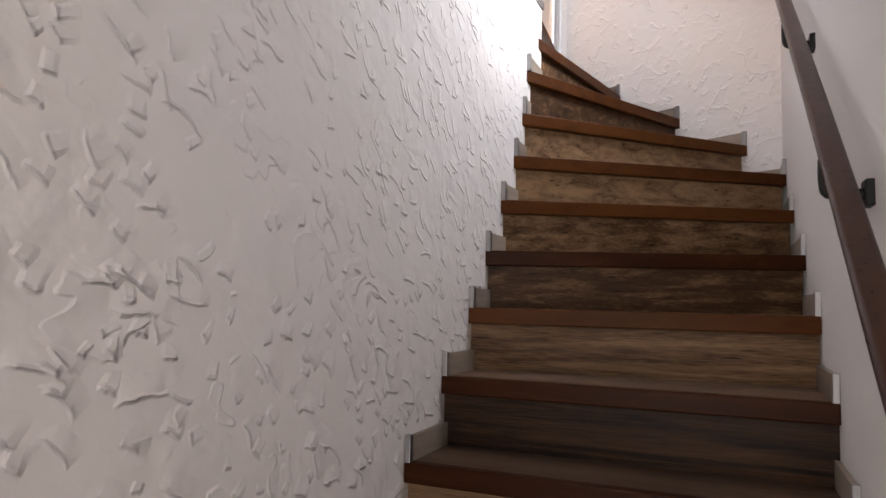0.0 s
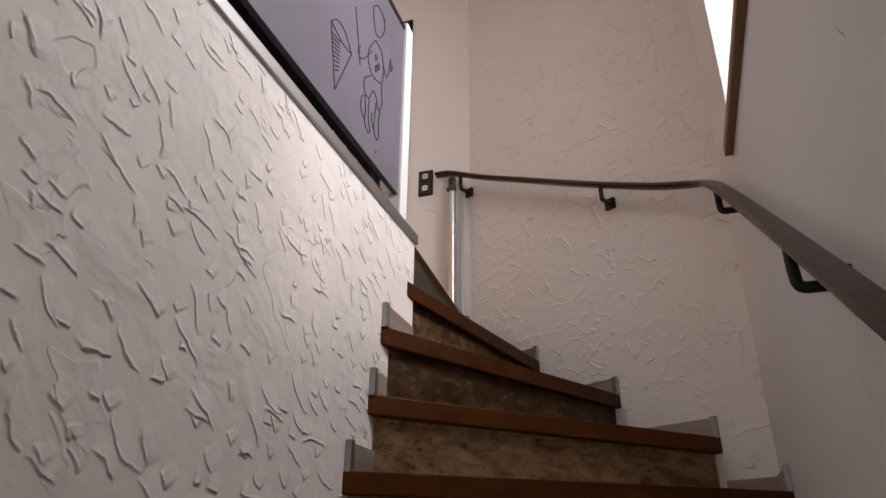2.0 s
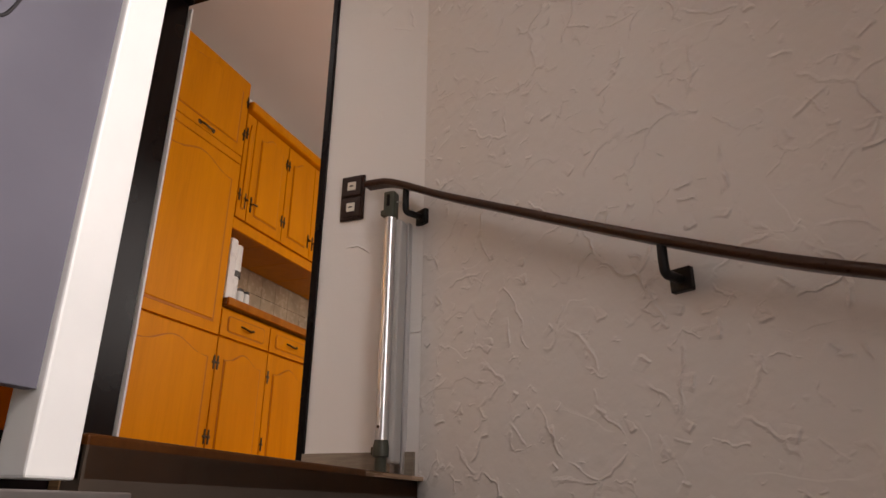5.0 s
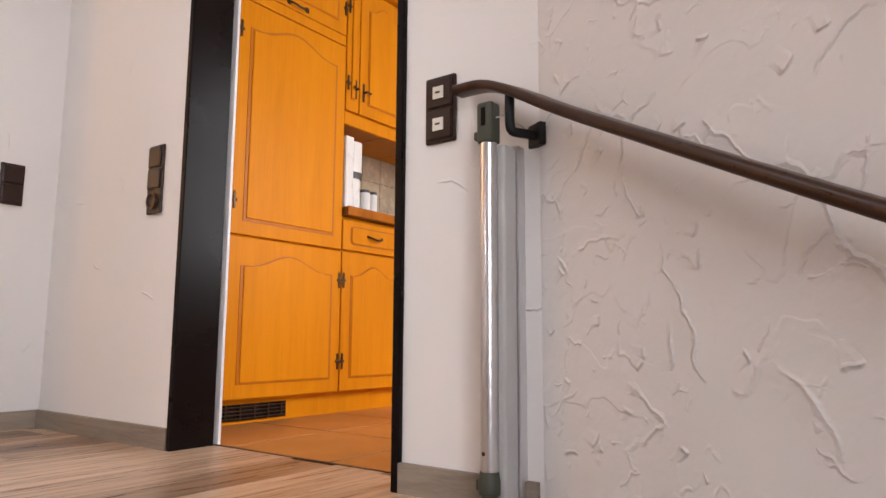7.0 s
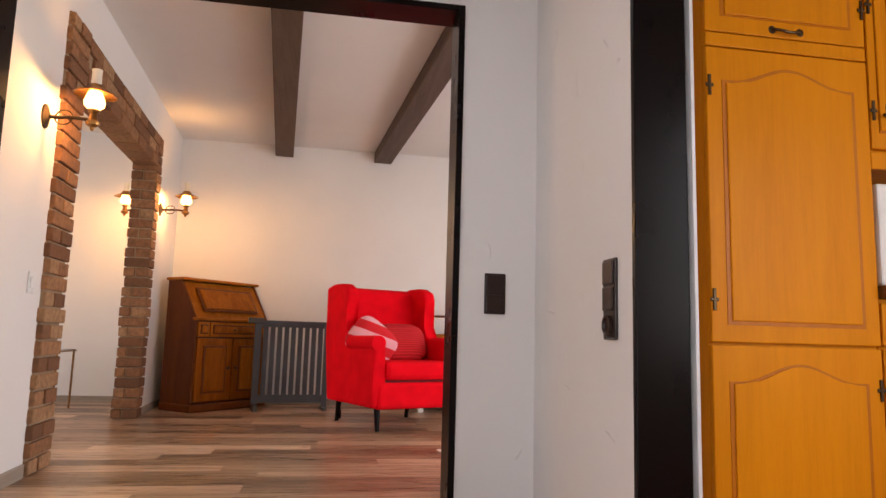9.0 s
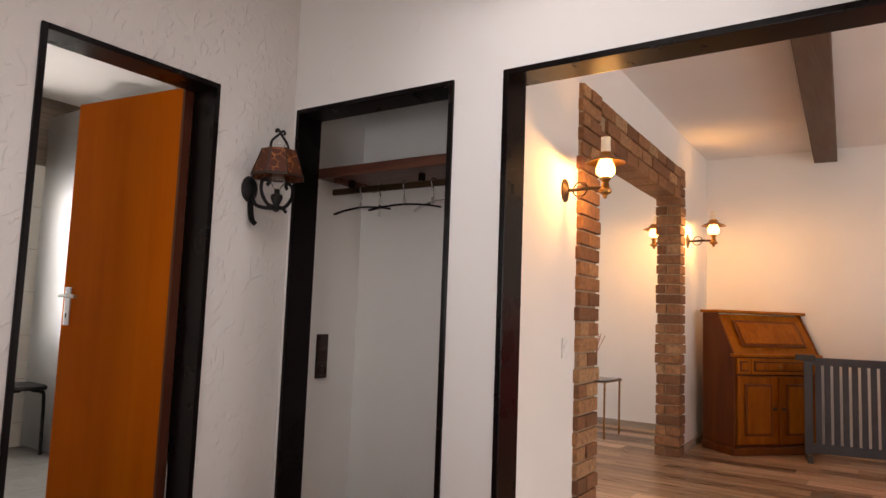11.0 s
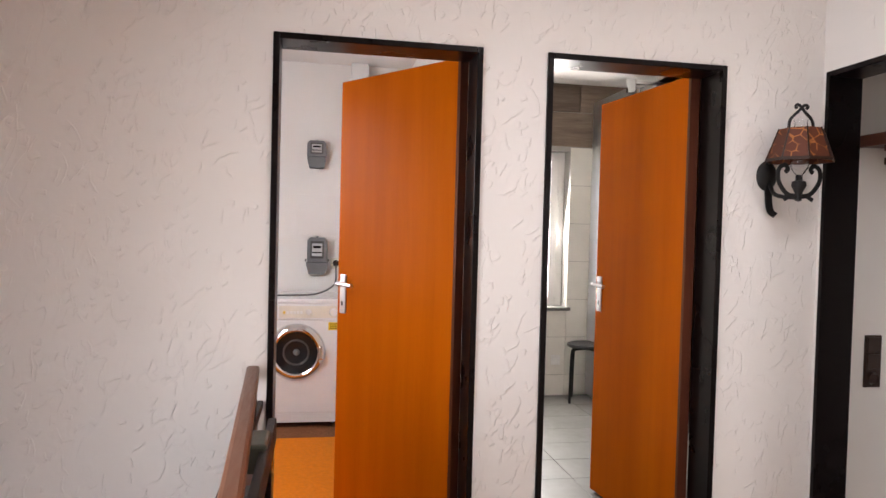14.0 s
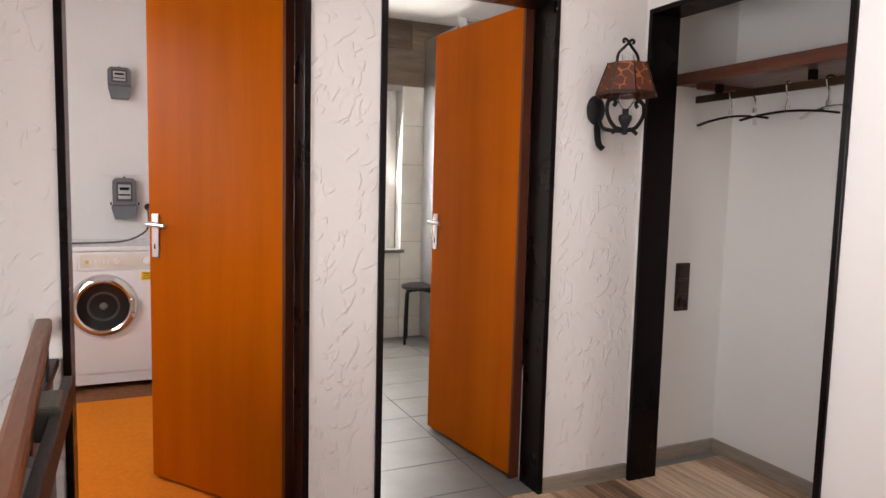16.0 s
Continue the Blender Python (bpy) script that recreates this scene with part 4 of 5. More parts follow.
def yz_prism(poly, x0, x1, bevel=0.0):
    """An outline in y and z, given depth along x."""
    bm = prism(poly, x0, x1, None, bevel)
    return turn_mesh(bm, Matrix(((0, 0, 1, 0), (1, 0, 0, 0), (0, 1, 0, 0), (0, 0, 0, 1))))


def cabinet_door(ob, y0, y1, z0, z1, hinge, rise=0.05, handle=True):
    d = part("door", box((KX - 0.02, y0 + 0.002, z0 + 0.002), (KX, y1 - 0.002, z1 - 0.002), bevel=0.004), M["cabinet"], ob)
    o = ogee(y0, y1, z0, z1, 0.055, rise)
    c = ((y0 + y1) / 2, (z0 + z1) / 2)
    # groove shade laid round the panel as a darker band
    part("groove", yz_prism(o, KX - 0.004, KX + 0.0025), M["cabinet_groove_shade"], d)
    shrink = [(c[0] + (y - c[0]) * 0.945, c[1] + (z - c[1]) * 0.972) for y, z in o]
    part("raised_panel", yz_prism(shrink, KX, KX + 0.0075, 0.004), M["cabinet"], d)
    for zz in (z0 + 0.13, z1 - 0.13):
        yy = y1 - 0.012 if hinge > 0 else y0 + 0.012
        part("hinge", box((KX, yy - 0.005, zz - 0.034), (KX + 0.006, yy + 0.005, zz + 0.034), bevel=0.002), M["bronze"], d, "dark bronze ornamental hinge")
        part("hinge", box((KX, yy - 0.014, zz - 0.006), (KX + 0.005, yy + 0.014, zz + 0.006), bevel=0.003), M["bronze"], d)
    return d


def pull(ob, y, z, wide=0.1):
    pts = [(KX + 0.004, y - wide / 2, z + 0.01), (KX + 0.022, y - wide / 3, z), (KX + 0.026, y, z - 0.006), (KX + 0.022, y + wide / 3, z), (KX + 0.004, y + wide / 2, z + 0.01)]
    h = part("pull", sweep(curve(pts, 4), circle(0.005, 8)), M["bronze"], ob, "dark bronze drop pull", True)
    for s in (-1, 1):
        part("rosette", turn_mesh(lathe([(0, 0.004), (0.008, 0.004), (0.014, 0.0)], seg=12), Matrix.Translation((KX, y + s * wide / 2, z + 0.01)) @ Matrix.Rotation(radians(90), 4, "Y")), M["bronze"], h)


def unit(name, y0, y1, z0, z1, label, depth=0.46):
    ob = thing(name, pose(0, 0, 0), label, "kitchen cabinet", "honey oak kitchen units")
    part("body", box((KX - depth, y0 + 0.001, z0), (KX - 0.021, y1 - 0.001, z1), bevel=0.002), M["cabinet"], ob)
    return ob


tall = unit("tall_kitchen_cabinet", 4.70, 5.283, KF + 0.085, 4.82, "tall honey oak kitchen cabinet with arched panel doors")
cabinet_door(tall, 4.70, 5.283, 2.735, 3.344, 1, 0.055)
cabinet_door(tall, 4.70, 5.283, 3.348, 4.285, -1, 0.055)
d = cabinet_door(tall, 4.70, 5.283, 4.335, 4.80, 1, 0.03)
part("strip", box((KX - 0.02, 4.702, 4.288), (KX, 5.281, 4.333), bevel=0.004), M["cabinet"], tall)
pull(tall, 4.99, 4.352)
for k, y in enumerate(np.arange(5.286, 6.7, 0.412)):
    y = float(y)
    b = unit("base_kitchen_cabinet", y, y + 0.41, KF + 0.085, 3.503, "honey oak base cabinet with drawer and arched door")
    cabinet_door(b, y, y + 0.41, 2.735, 3.345, -1, 0.05)
    dr = part("drawer_front", box((KX - 0.02, y + 0.003, 3.352), (KX, y + 0.407, 3.487), bevel=0.004), M["cabinet"], b)
    part("groove", yz_prism([(y + 0.05 + a, 3.42 + c) for a, c in [(p + 0.155, q) for p, q in rounded(0.31, 0.085, 0.02)]], KX - 0.003, KX + 0.002), M["cabinet_groove_shade"], dr)
    part("drawer_panel", yz_prism([(y + 0.05 + a, 3.42 + c) for a, c in [(p + 0.155, q) for p, q in rounded(0.298, 0.073, 0.016)]], KX, KX + 0.006, 0.003), M["cabinet"], dr)
    pull(dr, y + 0.205, 3.418)
wt = thing("kitchen_worktop", pose(0, 0, 0), "brown kitchen worktop with wooden front edge", "worktop")
part("top", box((KX - 0.47, 5.285, 3.505), (KX + 0.02, 7.0, 3.543), bevel=0.006), M["worktop"], wt)
part("front_edge", box((KX + 0.0205, 5.285, 3.503), (KX + 0.034, 7.0, 3.545), bevel=0.005), M["desk"], wt)
pl = thing("kitchen_plinth", pose(0, 0, 0), "honey oak plinth with black vent grille", "plinth")
part("board", box((KX - 0.06, 4.70, KF), (KX - 0.045, 7.0, KF + 0.085)), M["cabinet"], pl)
gr = part("vent_grille", box((KX - 0.045, 4.72, KF + 0.012), (KX - 0.038, 5.03, KF + 0.072)), M["black"], pl, "black vent grille")
for k in range(4):
    part("slat", box((KX - 0.038, 4.725, KF + 0.018 + 0.014 * k), (KX - 0.032, 5.025, KF + 0.022 + 0.014 * k)), M["bronze"], gr)
for k in range(5):
    part("upright", box((KX - 0.037, 4.74 + 0.065 * k, KF + 0.014), (KX - 0.031, 4.746 + 0.065 * k, KF + 0.07)), M["bronze"], gr)
for k, (y0, y1, hg) in enumerate(((5.286, 5.372, -1), (5.374, 5.70, 1), (5.702, 6.0, -1), (6.0, 6.3, 1), (6.302, 6.64, -1), (6.642, 6.98, 1))):
    u = unit("wall_kitchen_cabinet", y0, y1, 3.985, 4.63, "honey oak wall cabinet with arched door")
    cabinet_door(u, y0, y1, 3.99, 4.62, hg, 0.045)
    yy = y1 - 0.025 if k % 2 == 0 else y0 + 0.025
    part("lever", sweep([(KX + 0.004, yy, 4.10), (KX + 0.022, yy, 4.10), (KX + 0.024, yy - 0.03 if k % 2 == 0 else yy + 0.03, 4.10)], circle(0.005, 8)), M["bronze"], u)
    part("lever_plate", box((KX, yy - 0.006, 4.055), (KX + 0.005, yy + 0.006, 4.145), bevel=0.002), M["bronze"], u)
cr = thing("cabinet_cornice", pose(0, 0, 0), "honey oak cornice and light pelmet of the wall cabinets", "cornice")
part("crown", box((KX - 0.46, 5.286, 4.632), (KX + 0.03, 6.3, 4.69), bevel=0.012), M["cabinet"], cr)
part("pelmet", box((KX - 0.03, 5.286, 3.925), (KX - 0.005, 6.3, 3.983), bevel=0.004), M["cabinet"], cr)
# white appliance and canisters on the worktop
th = thing("white_worktop_appliance", pose(-2.04, 5.40, 3.545), "white kitchen appliance standing on the worktop", "kitchen appliance")
part("body", box((-0.12, -0.095, 0.0), (0.10, -0.04, 0.335), bevel=0.01), M["white_plastic"], th)
part("drum", rod((0.0, 0.03, 0.19), (0.0, 0.03, 0.335), 0.058, seg=28), M["white_plastic"], th, "", True)
part("drum", rod((0.0, 0.03, 0.015), (0.0, 0.03, 0.16), 0.052, seg=28), M["white_plastic"], th, "", True)
part("collar", rod((0.0, 0.03, 0.16), (0.0, 0.03, 0.19), 0.06, seg=28), M["grey_plastic"], th, "", True)
part("foot", box((-0.08, -0.03, 0.0), (0.07, 0.09, 0.014), bevel=0.004), M["grey_plastic"], th)
for k, (y, h, r) in enumerate(((5.53, 0.16, 0.026), (5.60, 0.13, 0.03), (5.66, 0.13, 0.024))):
    cn = thing("white_canister", pose(-2.1, y, 3.543), "slim white canister with a dark lid on the worktop", "canister", "canisters on the worktop")
    part("body", lathe([(0, 0), (r, 0), (r, h), (r * 0.9, h + 0.006), (0, h + 0.006)], seg=20), M["white_plastic"], cn, "", True)
    part("lid", lathe([(r * 0.92, h + 0.006), (r * 0.92, h + 0.02), (0, h + 0.022)], seg=20), M["grey_plastic"], cn, "", True)

# ---- living room ----


def beam(x0, y0, x1, y1, z0, wide, label):
    ob = thing("ceiling_beam", pose(0, 0, 0), label, "ceiling beam", "dark beams under the living-room ceiling")
    d = Vector((x1 - x0, y1 - y0)).normalized()
    s = Vector((-d.y, d.x)) * wide / 2
    a, b = Vector((x0, y0)), Vector((x1, y1))
    part("timber", prism([tuple(a - s), tuple(b - s), tuple(b + s), tuple(a + s)], z0, CL - 0.002, None, 0.006), M["beam"], ob)


beam(HX - 0.14, 3.33, LX, 3.06, CL - 0.115, 0.18, "dark brown wooden beam under the white ceiling")
beam(HX - 0.14, 4.385, LX, 4.07, CL - 0.115, 0.18, "dark brown wooden beam under the white ceiling")
beam(HX - 0.14, 5.40, LX, 5.09, CL - 0.115, 0.18, "dark brown wooden beam under the white ceiling")


def oil_lamp(at, facing):
    """A wall lamp in the shape of an oil lamp, whose arm runs along its own -y."""
    ob = thing("oil_lamp_sconce", ASKEW @ pose(*at, 0, 0, facing), "lit brass wall lamp shaped like an oil lamp", "wall lamp", "lit brass wall lamps")
    out = -0.21
    part("wall_plate", turn_mesh(lathe([(0, 0.022), (0.018, 0.02), (0.03, 0.012), (0.046, 0.008), (0.048, 0.0)], seg=24), Matrix.Diagonal((1, 1, 1.25, 1)) @ Matrix.Rotation(radians(90), 4, "X")), M["bronze"], ob, "", True)
    part("arm", sweep(curve([(0, -0.01, 0), (0, -0.06, 0.0), (0, -0.12, 0.004), (0, out, 0.0)], 5), circle(0.009, 10)), M["bronze"], ob, "", True)
    part("scroll", sweep(curve([(0, -0.04, 0.0), (0, -0.07, 0.035), (0, -0.11, 0.03), (0, -0.12, 0.0), (0, -0.10, -0.028), (0, -0.06, -0.03), (0, -0.04, 0.0)], 5), circle(0.0035, 6)), M["bronze"], ob, "", True)
    c = Matrix.Translation((0, out, 0))
    part("font", lathe([(0.0, -0.055), (0.008, -0.05), (0.012, -0.035), (0.03, -0.025), (0.033, -0.012), (0.02, 0.0), (0.016, 0.03), (0.026, 0.04), (0.026, 0.05), (0.0, 0.05)], c, seg=24), M["brass"], ob, "", True)
    gl = part("globe", lathe([(0.024, 0.05), (0.045, 0.07), (0.048, 0.09), (0.040, 0.115), (0.030, 0.14)], c, seg=24), M["lit_glass"], ob, "glowing glass globe", True)
    part("flame", lathe([(0, 0.075), (0.016, 0.085), (0.02, 0.11), (0.012, 0.135), (0, 0.15)], c, seg=14), M["flame"], gl, "bright warm bulb", True)
    part("shade", lathe([(0.098, 0.124), (0.095, 0.128), (0.047, 0.15), (0.03, 0.175), (0.028, 0.175), (0.045, 0.147), (0.093, 0.124)], c, seg=28), M["brass"], ob, "brass lamp shade", True)
    part("chimney", lathe([(0.024, 0.17), (0.022, 0.235), (0.024, 0.25), (0.022, 0.25), (0.020, 0.235), (0.022, 0.17)], c, seg=20), M["cream_plastic"], ob, "pale chimney", True)
    for child in ob.children_recursive:
        if child.name.split(".")[0] in ("globe", "flame", "chimney"):
            child.visible_shadow = False
    m = ASKEW @ pose(*at, 0, 0, facing) @ Vector((0, out, 0.105))
    return m


LAMPS = [((-3.42, LY, 4.325), 180), ((-6.19, LY, 4.375), 180), ((-6.5, LB, 4.40), 0)]
for (a, f), w in zip(LAMPS, (21, 24, 24)):
    p = oil_lamp(a, f)
    bulb("oil_lamp_light", p, w, (1.0, 0.5, 0.14), 0.03)

# writing desk
dk = thing("secretary_desk", pose(-6.22, 2.45, F, 0, 0, 140) @ Matrix.Diagonal((1.08, 1.3, 1.03, 1)), "brown oak secretary desk with slanted flap, closed, in the corner", "writing desk")
side = [(0.0, 0.06), (0.30, 0.06), (0.30, 1.11), (0.16, 1.11), (0.0, 0.78)]
for x0 in (0.0, 0.782):
    bm = prism(side, x0, x0 + 0.018, None, 0.002)
    part("side_panel", turn_mesh(bm, Matrix(((0, 0, 1, 0), (1, 0, 0, 0), (0, 1, 0, 0), (0, 0, 0, 1)))), M["desk_side"], dk, "oak side panel, darker than the front")
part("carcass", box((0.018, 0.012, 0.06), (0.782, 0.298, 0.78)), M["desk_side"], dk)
bm = prism([(0.0, 0.79), (0.29, 0.79), (0.29, 1.10), (0.165, 1.10), (0.01, 0.79)][1:], 0.019, 0.781)
part("flap", turn_mesh(bm, Matrix(((0, 0, 1, 0), (1, 0, 0, 0), (0, 1, 0, 0), (0, 0, 0, 1)))), M["desk"], dk, "slanted writing flap")
fl = Matrix.Translation((0.4, 0.08, 0.945)) @ Matrix.Rotation(radians(-26), 4, "X")
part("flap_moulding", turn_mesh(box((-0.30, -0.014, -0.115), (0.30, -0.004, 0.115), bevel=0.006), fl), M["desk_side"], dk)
part("flap_panel", turn_mesh(box((-0.275, -0.022, -0.092), (0.275, -0.010, 0.092), bevel=0.006), fl), M["desk"], dk)
part("top", box((-0.02, 0.13, 1.11), (0.82, 0.31, 1.135), bevel=0.008), M["desk"], dk)
part("plinth", box((-0.015, -0.015, 0.0), (0.815, 0.30, 0.065), bevel=0.012), M["desk_side"], dk)
part("cornice", box((-0.012, -0.014, 0.765), (0.812, 0.02, 0.79), bevel=0.006), M["desk"], dk)
for x0, x1, h in ((0.03, 0.145, False), (0.155, 0.645, True), (0.655, 0.77, False)):
    dr = part("drawer_front", box((x0, -0.006, 0.63), (x1, 0.014, 0.755), bevel=0.004), M["desk"], dk)
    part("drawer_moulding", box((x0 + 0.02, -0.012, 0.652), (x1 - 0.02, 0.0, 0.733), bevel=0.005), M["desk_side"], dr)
    part("drawer_field", box((x0 + 0.03, -0.015, 0.662), (x1 - 0.03, 0.0, 0.723), bevel=0.005), M["desk"], dr)
    if h:
        part("knob", turn_mesh(lathe([(0, 0.02), (0.012, 0.016), (0.01, 0.004), (0.018, 0.0)], seg=14), Matrix.Translation(((x0 + x1) / 2, -0.014, 0.69)) @ Matrix.Rotation(radians(90), 4, "X")), M["brass"], dr, "", True)
for x0, x1, kx in ((0.03, 0.395, 0.36), (0.405, 0.77, 0.44)):
    dd = part("door", box((x0, -0.006, 0.085), (x1, 0.014, 0.615), bevel=0.004), M["desk"], dk)
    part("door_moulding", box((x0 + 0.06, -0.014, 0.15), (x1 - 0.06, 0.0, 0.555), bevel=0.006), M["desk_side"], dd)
    part("door_panel", box((x0 + 0.078, -0.019, 0.168), (x1 - 0.078, 0.0, 0.537), bevel=0.008), M["desk"], dd)
    part("knob", turn_mesh(lathe([(0, 0.02), (0.01, 0.016), (0.008, 0.004), (0.014, 0.0)], seg=14), Matrix.Translation((kx, -0.006, 0.36)) @ Matrix.Rotation(radians(90), 4, "X")), M["bronze"], dd, "", True)

# grey slatted gate
gt = thing("grey_slatted_gate", pose(-6.45, 2.93, F, 0, 0, math.degrees(math.atan2(0.661, -0.12))), "slate grey wooden slatted gate standing beside the desk", "gate")
W, Hh = 0.68, 0.81
part("post", box((0, -0.02, 0.06), (0.06, 0.02, Hh), bevel=0.004), M["grey_slat"], gt)
part("post", box((W - 0.045, -0.02, 0.0), (W, 0.02, Hh), bevel=0.004), M["grey_slat"], gt)
part("top_bar", box((0.06, -0.018, Hh - 0.06), (W - 0.045, 0.018, Hh), bevel=0.004), M["grey_slat"], gt)
part("bottom_bar", box((0.06, -0.018, 0.07), (W - 0.045, 0.018, 0.14), bevel=0.004), M["grey_slat"], gt)
for k in range(9):
    x = 0.078 + k * 0.0625
    part("slat", box((x, -0.009, 0.14), (x + 0.042, 0.009, Hh - 0.06), bevel=0.003), M["grey_slat"], gt)
part("latch", box((-0.06, -0.03, Hh - 0.03), (0.08, 0.03, Hh + 0.02), bevel=0.008), M["grey_plastic"], gt)
for x in (0.03, W - 0.03):
    part("foot", box((x - 0.02, -0.1, 0.0), (x + 0.02, 0.1, 0.06 if x < 0.1 else 0.03), bevel=0.005), M["grey_plastic"], gt)
wp = thing("white_side_panel", pose(-5.98, 3.70, F), "narrow white panel on a dark foot behind the armchair", "panel")
part("board", box((-0.25, -0.015, 0.07), (0.06, 0.02, 0.74), bevel=0.004), M["white_paint"], wp)
part("foot", box((0.0, -0.02, 0.0), (0.05, 0.025, 0.085), bevel=0.004), M["black"], wp)

# sideboard behind the armchair
sb = thing("brown_sideboard", pose(-6.85, 4.42, F), "brown wooden sideboard with a white gallery rail on top", "sideboard")
part("body", box((0, 0, 0.09), (0.42, 1.15, 0.73), bevel=0.004), M["desk"], sb)
for k in range(2):
    for z0, z1 in ((0.12, 0.38), (0.40, 0.56), (0.58, 0.71)):
        df = part("drawer_front", box((0.42, 0.03 + 0.56 * k, z0), (0.434, 0.56 + 0.56 * k, z1), bevel=0.003), M["desk"], sb)
        part("knob", turn_mesh(lathe([(0, 0.018), (0.01, 0.014), (0.006, 0.0)], seg=12), Matrix.Translation((0.434, 0.3 + 0.56 * k, (z0 + z1) / 2)) @ Matrix.Rotation(radians(90), 4, "Y")), M["cream_plastic"], df)
for x, y in ((0.03, 0.03), (0.03, 1.07), (0.35, 0.03), (0.35, 1.07), (0.35, 0.55)):
    part("leg", box((x, y, 0), (x + 0.05, y + 0.05, 0.09)), M["cream_plastic"], sb)
gal = part("gallery_rail", box((0.37, 0, 0.885), (0.415, 1.15, 0.905), bevel=0.003), M["desk_side"], sb)
part("gallery_rail", box((0.375, 0.005, 0.865), (0.41, 1.145, 0.884)), M["cream_plastic"], sb)
for k in range(9):
    part("baluster", box((0.38, 0.01 + k * 0.137, 0.731), (0.405, 0.034 + k * 0.137, 0.865)), M["cream_plastic"], sb)

# red wing chair
CHAIR = pose(-5.59, 4.135, F, 0, 0, 24) @ Matrix.Diagonal((1.1, 1.14, 1.075, 1))
ch = thing("red_wing_chair", CHAIR, "bright red upholstered wing chair on short black legs", "armchair")
for sx in (0.29, -0.30):
    for sy in (0.29, -0.29):
        part("leg", rod((sx, sy, 0.16), (sx + (0.015 if sx > 0 else -0.03), sy, 0.0), 0.022, seg=12, r2=0.014), M["black"], ch, "short black wooden leg", True)
part("seat_base", box((-0.36, -0.33, 0.15), (0.37, 0.33, 0.335), bevel=0.025), M["red"], ch)
# dark strip that paints the shade in the gap below the cushion
part("seam", box((-0.30, -0.27, 0.333), (0.355, 0.27, 0.352)), M["red_gap_shade"], ch)
part("seat_cushion", box((-0.24, -0.285, 0.348), (0.39, 0.285, 0.475), bevel=0.035), M["red"], ch)
bm = upright([(-0.20, 0.34), (-0.24, 0.7), (-0.285, 1.0), (-0.36, 1.025), (-0.42, 1.0), (-0.40, 0.7), (-0.36, 0.2)], -0.30, 0.30, None, 0.02)
part("backrest", bm, M["red"], ch)
prof = [(-0.37, 0.16), (0.355, 0.16), (0.365, 0.34), (0.365, 0.585), (0.33, 0.625), (0.24, 0.625), (0.02, 0.60), (-0.05, 0.635), (-0.095, 0.72), (-0.10, 0.82), (-0.06, 0.93), (-0.09, 1.0), (-0.17, 1.035), (-0.33, 1.035), (-0.44, 1.01), (-0.415, 0.6)]
for s in (-1, 1):
    part("side", upright(prof, *sorted((s * 0.275, s * 0.365)), None, 0.02), M["red"], ch)
    part("arm_roll", rod((-0.02, s * 0.335, 0.595), (0.372, s * 0.335, 0.60), 0.052, seg=20), M["red"], ch, "", True)


def cushion(name, m, w, h, d, material, label):
    ob = thing(name, m, label, "cushion")
    bm = bmesh.new()
    bmesh.ops.create_uvsphere(bm, u_segments=28, v_segments=16, radius=1)
    for v in bm.verts:
        x, y, z = v.co
        f = lambda a: math.copysign(abs(a) ** 0.55, a)
        v.co = Vector((f(x) * w / 2, z * d / 2 * (1 + 0.06 * math.sin(9 * x)), f(y) * h / 2))
    part("cover", bm, material, ob, "", True)


def stripes(name, a, b, per_metre, axis="Z"):
    m = Mat(name, 0.9)
    sep = m.node("SeparateXYZ", Vector=m.coords((1, 1, 1), (0, 20, 0)))
    w = m.math("SINE", m.math("MULTIPLY", sep.outputs[axis], per_metre * 2 * math.pi))
    m.color(m.mix(m.span(w, -0.08, 0.08), a, b))
    m.bump(m.noise(150, 3), 0.001, 0.4)
    return m.m


def ribbed(name, c):
    m = Mat(name, 0.9)
    sep = m.node("SeparateXYZ", Vector=m.coords())
    w = m.math("SINE", m.math("MULTIPLY", sep.outputs["Z"], 2 * math.pi * 55))
    m.color(m.mix(m.span(w, -1, 1), [v * 0.7 for v in c], c))
    m.bump(w, 0.003, 0.6)
    return m.m


cw = CHAIR
cushion("striped_cushion", cw @ pose(-0.02, -0.19, 0.60, 0, 38, 78), 0.36, 0.30, 0.13, stripes("pink_and_red_stripes", (0.62, 0.014, 0.02), (0.8, 0.38, 0.42), 7.5), "red and pink striped cushion on the armchair")
cushion("ribbed_red_cushion", cw @ pose(-0.06, 0.07, 0.605, -28, 0, 90), 0.40, 0.30, 0.15, ribbed("ribbed_red_knit", (0.62, 0.014, 0.018)), "ribbed red cushion leaning in the armchair")
mg = thing("magazine", pose(-4.13, 4.34, F, 0, 0, 20), "white magazine lying on the wooden floor", "magazine")
bm = bmesh.new()
for k in range(2):
    for i in range(6):
        a, b = i / 6, (i + 1) / 6
        s = -1 if k else 1
        h = lambda t: 0.003 + 0.016 * t * t * (0.4 if k else 1)
        vs = [bm.verts.new((s * 0.2 * t, y, h(t) + dz)) for t, y, dz in ((a, 0, 0), (b, 0, 0), (b, 0.28, 0), (a, 0.28, 0))]
        lo = [bm.verts.new((v.co.x, v.co.y, v.co.z - 0.003)) for v in vs]
        bm.faces.new(vs)
        bm.faces.new(lo[::-1])
        for q in range(4):
            bm.faces.new((vs[q], lo[q], lo[(q + 1) % 4], vs[(q + 1) % 4]))
part("pages", bm, M["white_plastic"], mg)
ws = thing("white_wall_switch", ASKEW @ pose(-3.46, LY, 3.54, 0, 0, 180), "white light switch on the living-room wall", "light switch")
part("plate", box((-0.04, -0.008, -0.05), (0.04, 0, 0.05), bevel=0.003), M["white_plastic"], ws)
